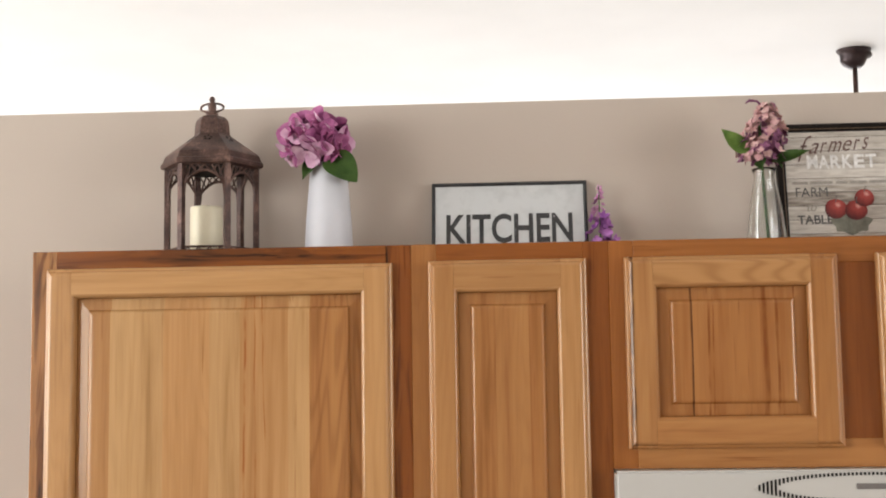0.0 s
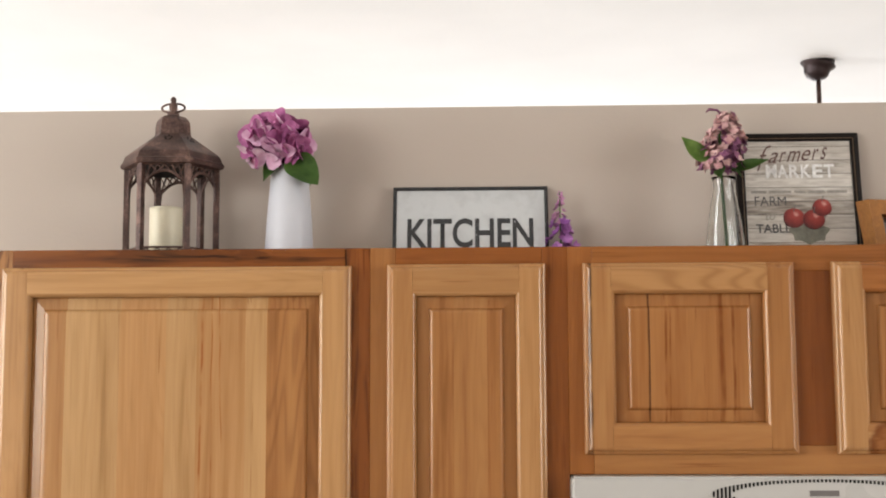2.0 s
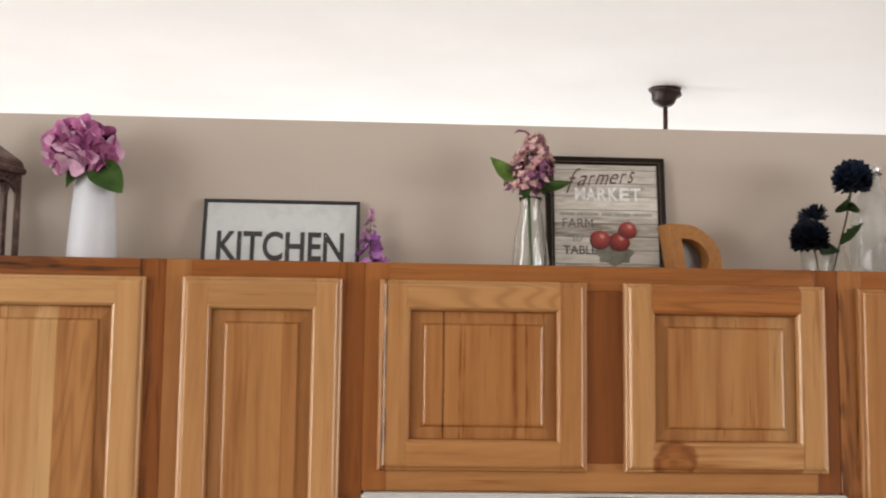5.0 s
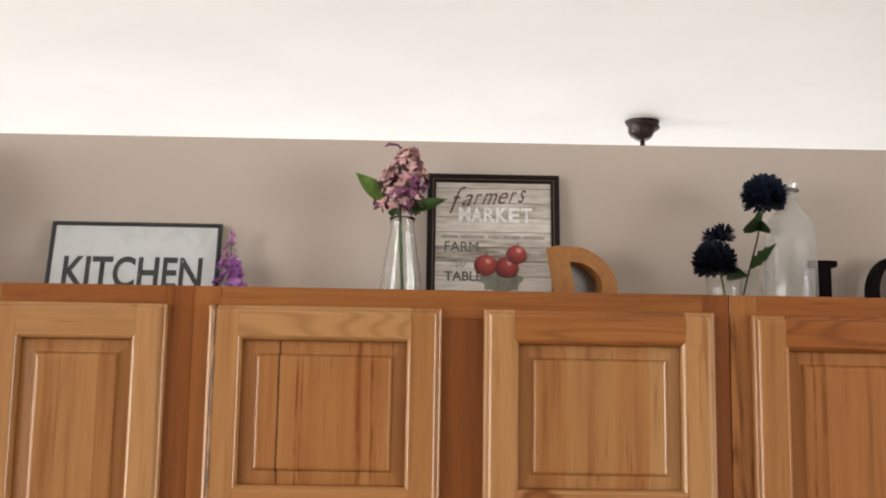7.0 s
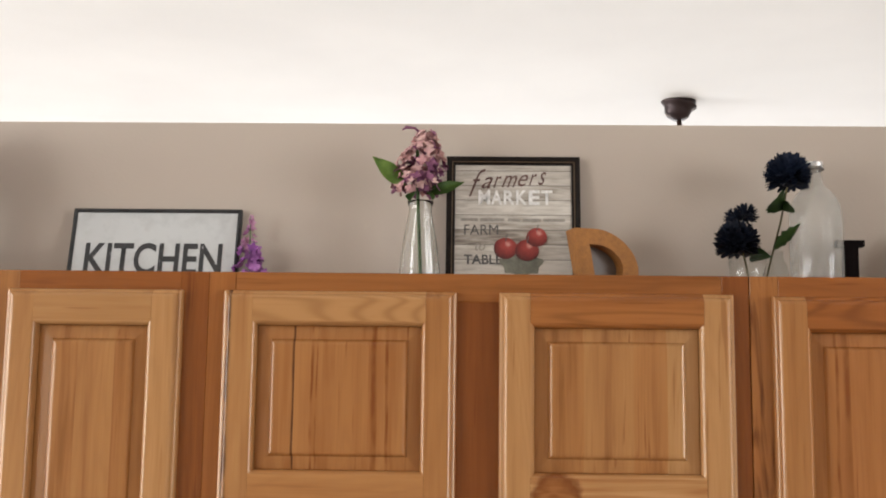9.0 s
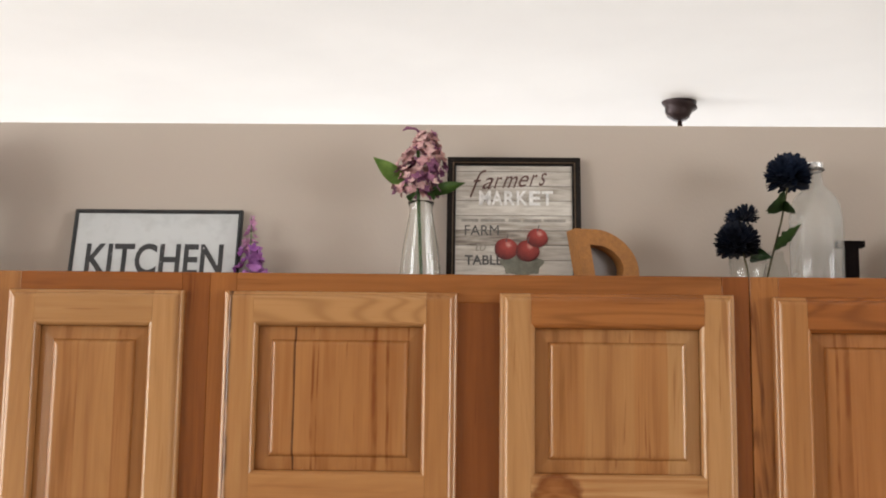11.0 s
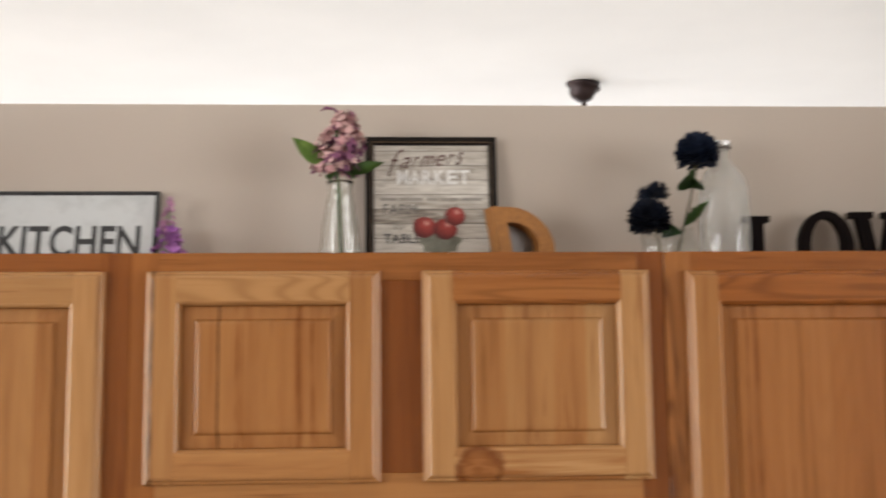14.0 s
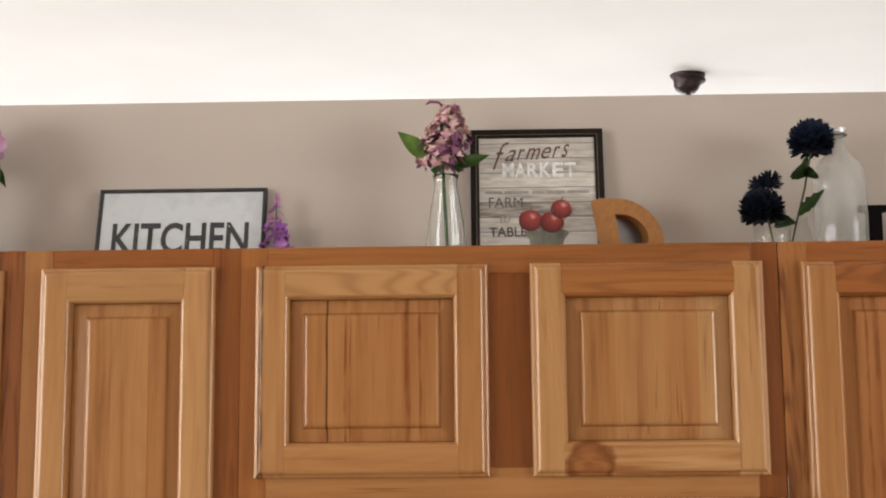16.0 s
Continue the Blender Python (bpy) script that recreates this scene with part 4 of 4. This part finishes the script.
bm = bmesh.new()
outline_solid(bm, [(0.124 + 0.034 * math.cos(t) * (1 + 0.12 * math.sin(5 * t)), 0.070 + 0.020 * math.sin(t) * (1 + 0.15 * math.sin(7 * t))) for t in [2 * math.pi * i / 36 for i in range(36)]], PY - 0.0006, PY)
part("printed_leaves", bm, plain("grey_green_wash", (0.17, 0.17, 0.13), 0.6, 0, 0.45, 60, 0), print_board)
for k, (x, z, r) in enumerate(((0.098, 0.096, 0.0195), (0.133, 0.093, 0.0195), (0.149, 0.115, 0.0172))):
    bm = bmesh.new()
    outline_solid(bm, [(r * math.cos(t) * (1 + 0.03 * math.cos(3 * t + k)), r * 0.93 * math.sin(t) - 0.12 * r * abs(math.cos(t)) ** 6 * 0) for t in [2 * math.pi * i / 32 for i in range(32)]], -0.0004, 0.0)
    ob = part("printed_apple", bm, APPLE, print_board)
    ob.location = (x, PY - 0.0008 - 0.0004 * k, z)
    stalk = tube(bmesh.new(), [(0.0, -0.001, r * 0.6), (0.003, -0.001, r * 1.25)], 0.0007, 5)
    part("stalk", stalk, GREY_INK, ob)


# letter D
def letter_d(m):
    ob = thing("letter_d", m, "chunky caramel-brown wooden letter D", "letter")
    w, h = 0.097, 0.116

    def dee(x0, x1, z0, z1, flat):
        pts = [(x0, z0)]
        n = 22
        for i in range(n + 1):
            t = -math.pi / 2 + math.pi * i / n
            pts.append((flat + (x1 - flat) * max(0.0, math.cos(t)) ** 1.1, (z0 + z1) / 2 + (z1 - z0) / 2 * math.sin(t)))
        pts.append((x0, z1))
        pts += [(x0, z1 + (z0 - z1) * i / 5) for i in range(1, 5)]
        return pts

    bm = outline_solid(bmesh.new(), dee(0, w, 0, h, 0.036), 0.0, 0.038, dee(0.021, w - 0.026, 0.026, h - 0.025, 0.034))
    soften(bm, 0.006, 0.6, 3)
    for v in bm.verts:
        v.co.x -= 0.18 * v.co.z
    part("body", bm, ROPE_BROWN, ob)
    bm = outline_solid(bmesh.new(), dee(0.019, w - 0.024, 0.024, h - 0.023, 0.034), 0.028, 0.033)
    for v in bm.verts:
        v.co.x -= 0.18 * v.co.z
    part("backing", bm, TIN, ob)
    return ob


letter_d(pose(0.553, 0.190, DECK, 0, 0, 16))


# navy flowers
def mum(parent, place, radius, seed, squash=0.75, count=130):
    rng = random.Random(seed)
    bm = bmesh.new()
    bmesh.ops.create_icosphere(bm, subdivisions=2, radius=radius * 0.55, matrix=Matrix.Translation(place) @ Matrix.Diagonal((1, 1, squash, 1)))
    for k in range(count):
        u = 1 - 1.75 * (k + 0.5) / count
        v = k * 2.39996 + rng.uniform(-0.2, 0.2)
        s = math.sqrt(max(0, 1 - u * u))
        d = Vector((s * math.cos(v), s * math.sin(v), u * squash)).normalized()
        m = Matrix.Translation(Vector(place) + d * radius * 0.46) @ d.to_track_quat("X", "Z").to_matrix().to_4x4() @ pose(0, 0, 0, rng.uniform(-40, 40))
        petal(bm, m, radius * rng.uniform(0.42, 0.54), radius * 0.24, 0.25, 0.05, 3)
    return part("flower_head", bm, NAVY, parent, smooth=True)


tall = thing("navy_flower", pose(0.830, 0.2, DECK), "tall dark navy artificial chrysanthemum with green leaves in a glass", "flower", "navy flowers")
part("stem", tube(bmesh.new(), [(-0.004, 0.0, 0.006), (0.012, 0, 0.07), (0.028, -0.004, 0.13), (0.040, -0.006, 0.19)], 0.0016, 8), STALK, tall)
mum(tall, (0.040, -0.008, 0.203), 0.0395, 3, 0.85, 300)
leaf(tall, DARK_LEAF, (0.031, -0.006, 0.148), (0.006, -0.05, 0.166), 0.050, 0.042, 0.15, 0.08, 0.9, 0.6)
leaf(tall, DARK_LEAF, (0.031, -0.006, 0.148), (0.048, -0.05, 0.152), 0.030, 0.024, 0.15, 0.10, -0.9, 0.5)
leaf(tall, DARK_LEAF, (0.016, -0.004, 0.085), (0.060, -0.02, 0.128), 0.058, 0.020, -0.05, 0.2, -0.9)
low = thing("navy_flower", pose(0.798, 0.195, DECK), "drooping dark navy artificial chrysanthemum spray in a glass", "flower", "navy flowers")
part("stem", tube(bmesh.new(), [(0.012, 0, 0.006), (0.004, 0, 0.06), (-0.006, 0, 0.10)], 0.0016, 8), STALK, low)
mum(low, (-0.012, -0.010, 0.094), 0.038, 5, 0.90, 280)
mum(low, (0.004, -0.004, 0.138), 0.022, 6, 0.8, 80)
mum(low, (-0.014, 0.0, 0.135), 0.018, 8, 0.8, 60)
leaf(low, DARK_LEAF, (0.008, -0.006, 0.07), (0.030, -0.03, 0.075), 0.034, 0.030, 0.3, 0.05, 1.0)
clear_vase(pose(0.805, 0.2, DECK), [(0.022, 0.0), (0.0245, 0.002), (0.026, 0.02), (0.028, 0.05), (0.0305, 0.076)], "low clear glass tumbler holding navy flowers", "glass_tumbler", THIN)
clear_vase(pose(0.858, 0.235, DECK), [(0.019, 0.0), (0.021, 0.002), (0.021, 0.05), (0.017, 0.066), (0.012, 0.078), (0.0125, 0.088)], "small clear glass bottle vase", "glass_bud_vase", THIN)

# big glass bottle
bottle = thing("glass_bottle", pose(0.9175, 0.215, DECK), "large empty clear glass bottle with a metal cap", "bottle")
rings = [(0.93 * r, z) for r, z in ((0.036, 0.0), (0.042, 0.003), (0.0445, 0.010), (0.0448, 0.075), (0.0445, 0.136), (0.0432, 0.151), (0.0388, 0.166), (0.0300, 0.179), (0.0195, 0.189), (0.0140, 0.197), (0.0125, 0.216), (0.0135, 0.219), (0.0135, 0.224))]
body = clear_vase(pose(0, 0, 0), rings, "", "body", MILKY)
body.parent = bottle
del body["category"]
part("cap", lathe(bmesh.new(), [(0.0138, 0.2200), (0.0146, 0.2210), (0.0146, 0.2275), (0.0138, 0.2290)], 28), STEEL, bottle)
part("neck_wire", tube(bmesh.new(), [(0.0150 * math.cos(t), 0.0150 * math.sin(t), 0.2165 + 0.0015 * math.cos(t)) for t in [2 * math.pi * i / 28 for i in range(29)]], 0.0016, 6), TIN, bottle, "dark wire round the neck")

# LOVE letters, slab serif
def slab_letter(name, m, build, label):
    ob = tagged(part(name, build(bmesh.new()), BLACK_LETTER), label, "letter", "standing love letters")
    ob.matrix_world = m
    return ob


LH, LT, LD, SF = 0.119, 0.0215, 0.020, 0.010


def letter_l(bm):
    top = LH - 0.007
    outline_solid(bm, [(0, 0), (0.078, 0), (0.078, 0.034), (0.066, 0.034), (0.062, SF), (0.012 + LT, SF), (0.012 + LT, top - SF), (0.044, top - SF), (0.044, top), (0, top), (0, top - SF), (0.012, top - SF), (0.012, SF), (0, SF)], 0, LD)
    return soften(bm, 0.0008)


def letter_o(bm):
    def oval(a, b):
        return [(0.047 + a * math.cos(t), 0.0605 + b * math.sin(t)) for t in [2 * math.pi * i / 48 for i in range(48)]]

    outline_solid(bm, oval(0.047, 0.0605), 0, LD, oval(0.028, 0.0475))
    return soften(bm, 0.0008, 0.9)


def letter_v(bm):
    w = 0.094
    outline_solid(bm, [(w / 2 - 0.010, 0), (w / 2 + 0.010, 0), (w - 0.014, LH - SF), (w, LH - SF), (w, LH), (w - 0.036, LH), (w - 0.036, LH - SF), (w - 0.028, LH - SF), (w / 2 + 0.002, 0.028), (0.033, LH - SF), (0.040, LH - SF), (0.040, LH), (0, LH), (0, LH - SF), (0.011, LH - SF)], 0, LD)
    return soften(bm, 0.0008)


def letter_e(bm):
    w = 0.092
    outline_solid(bm, [(0, 0), (w, 0), (w, 0.032), (w - 0.010, 0.032), (w - 0.018, SF), (0.034, SF), (0.034, 0.054), (0.050, 0.054), (0.050, 0.042), (0.060, 0.042), (0.060, 0.080), (0.050, 0.080), (0.050, 0.066), (0.034, 0.066), (0.034, LH - SF), (w - 0.022, LH - SF), (w - 0.010, LH - 0.034), (w, LH - 0.030), (w - 0.006, LH), (0, LH), (0, LH - SF), (0.0125, LH - SF), (0.0125, SF), (0, SF)], 0, LD)
    return soften(bm, 0.0008)


slab_letter("letter_l", pose(0.965, 0.262, DECK), letter_l, "black slab-serif wooden letter L standing against the wall")
slab_letter("letter_o", pose(1.059, 0.262, DECK), letter_o, "black slab-serif wooden letter O standing against the wall")
slab_letter("letter_v", pose(1.148, 0.262, DECK), letter_v, "black slab-serif wooden letter V standing against the wall")
slab_letter("letter_e", pose(1.243, 0.262, DECK), letter_e, "black slab-serif wooden letter E standing against the wall")

# lemon print
lemon = thing("lemon_print", pose(1.315, 0.262, DECK, -3, 0, -27), "thin wood-framed print with a yellow-green lemon and lettering", "picture")
WL, HL = 0.27, 0.196
paper = part("print", box(bmesh.new(), (0.004, 0.005, 0.004), (WL - 0.004, 0.009, HL - 0.004)), PAPER, lemon)
frame_bars(lemon, WL, HL, 0.0095, 0.014, PALE_WOOD)
bm = outline_solid(bmesh.new(), [(0.135 + 0.098 * math.cos(t), 0.098 + 0.080 * math.sin(t)) for t in [2 * math.pi * i / 48 for i in range(48)]], 0.0044, 0.0048)
part("printed_lemon", bm, LEMON, paper)
bm = outline_solid(bmesh.new(), [(0.055 + 0.036 * math.cos(t), 0.072 + 0.026 * math.sin(t)) for t in [2 * math.pi * i / 32 for i in range(32)]], 0.0040, 0.0043)
part("printed_lemon", bm, LEMON, paper)
words("lettering", "IF  L", 0.100, 0.143, 0.058, 0.023, OLIVE_INK, paper, 0.0042)
words("lettering", "GIVES", 0.100, 0.121, 0.060, 0.016, OLIVE_INK, paper, 0.0042, 0.03)
words("lettering", "L", 0.070, 0.092, 0.028, 0.048, OLIVE_INK, paper, 0.0042, -0.004, 0.35)
words("lettering", "em", 0.104, 0.098, 0.052, 0.016, OLIVE_INK, paper, 0.0042, 0.0, 0.3)
for k, (x, z) in enumerate(((0.033, 0.075), (0.040, 0.085), (0.030, 0.064), (0.075, 0.078), (0.084, 0.083), (0.093, 0.078), (0.080, 0.070), (0.058, 0.072))):
    bm = outline_solid(bmesh.new(), [(x + 0.006 * math.cos(t), z + 0.0022 * math.sin(t) + 0.003 * math.cos(t)) for t in [2 * math.pi * i / 10 for i in range(10)]], 0.0034, 0.0038)
    part("printed_leaf", bm, OLIVE_INK, paper)

# microwave oven under the short cabinet
oven = thing("microwave_oven", pose(0.002, 0.0, ZB - 0.425), "cream over-range microwave oven with an oval slotted vent", "microwave")
bm = box(bmesh.new(), (0, -0.035, 0.0), (0.758, 0.30, 0.4245))
bmesh.ops.bevel(bm, geom=[e for e in bm.edges if abs(e.verts[0].co.x - e.verts[1].co.x) < 1e-6 or e.verts[0].co.z > 0.4], offset=0.004, segments=3, affect="EDGES")
part("body", bm, CREAM, oven)
CX, CZ = 0.379, 0.3985
vent = part("vent_panel", outline_solid(bmesh.new(), [(CX + 0.172 * math.cos(t), CZ + 0.0232 * math.sin(t)) for t in [2 * math.pi * i / 72 for i in range(72)]], -0.0372, -0.034), CREAM, oven)
for i in range(56):
    x = CX - 0.1655 + i * 0.331 / 55
    e = math.sqrt(max(0.0, 1 - ((x - CX) / 0.169) ** 2))
    inn = math.sqrt(max(0.0, 1 - ((x - CX) / 0.138) ** 2)) if abs(x - CX) < 0.138 else 0.0
    hi_z, lo_z = 0.0222 * e, 0.0178 * inn
    spans = [(-hi_z, hi_z)] if inn == 0 else [(lo_z, hi_z), (-hi_z, -lo_z)]
    for a, b in spans:
        if b - a > 0.0006:
            part("vent_slot", box(bmesh.new(), (x - 0.0017, -0.0378, CZ + a), (x + 0.0017, -0.0366, CZ + b)), SLOT, vent)
part("badge", soften(box(bmesh.new(), (CX - 0.022, -0.0390, CZ - 0.003), (CX + 0.022, -0.0366, CZ + 0.0055)), 0.0008), TIN, vent)
for x in (0.600, 0.660):
    bm = lathe(bmesh.new(), [(0.0105, 0.0), (0.0105, 0.004), (0.0095, 0.010), (0.008, 0.0115)], 24)
    bmesh.ops.transform(bm, verts=bm.verts, matrix=pose(x, -0.0352, CZ - 0.002, 90))
    part("knob", bm, CREAM, oven, smooth=True)
for x in (0.577, 0.635):
    bm = lathe(bmesh.new(), [(0.0032, 0.0), (0.0032, 0.0008)], 14)
    bmesh.ops.transform(bm, verts=bm.verts, matrix=pose(x, -0.0350, CZ, 90))
    part("mark", bm, TIN, oven)

# ceiling fixture
lamp = thing("ceiling_canopy", pose(1.089, 2.463, 3.052), "dark bronze pendant light canopy with its rod on the ceiling", "light fixture")
bm = lathe(bmesh.new(), [(0.056, 0.030), (0.057, 0.002), (0.062, 0.0), (0.0635, -0.004), (0.060, -0.009), (0.050, -0.016), (0.046, -0.026), (0.043, -0.040), (0.034, -0.052), (0.018, -0.060), (0.010, -0.063)], 36)
bmesh.ops.rotate(bm, verts=bm.verts, matrix=Matrix.Rotation(radians(12), 3, "Y"))
part("canopy", bm, plain("oiled_bronze", (0.030, 0.017, 0.017), 0.4, 0.5, 0.3, 30, 0.1), lamp, smooth=True)
part("rod", tube(bmesh.new(), [(0, 0, -0.058), (0, 0, -0.90)], 0.0085, 12), BRONZE, lamp, smooth=True)
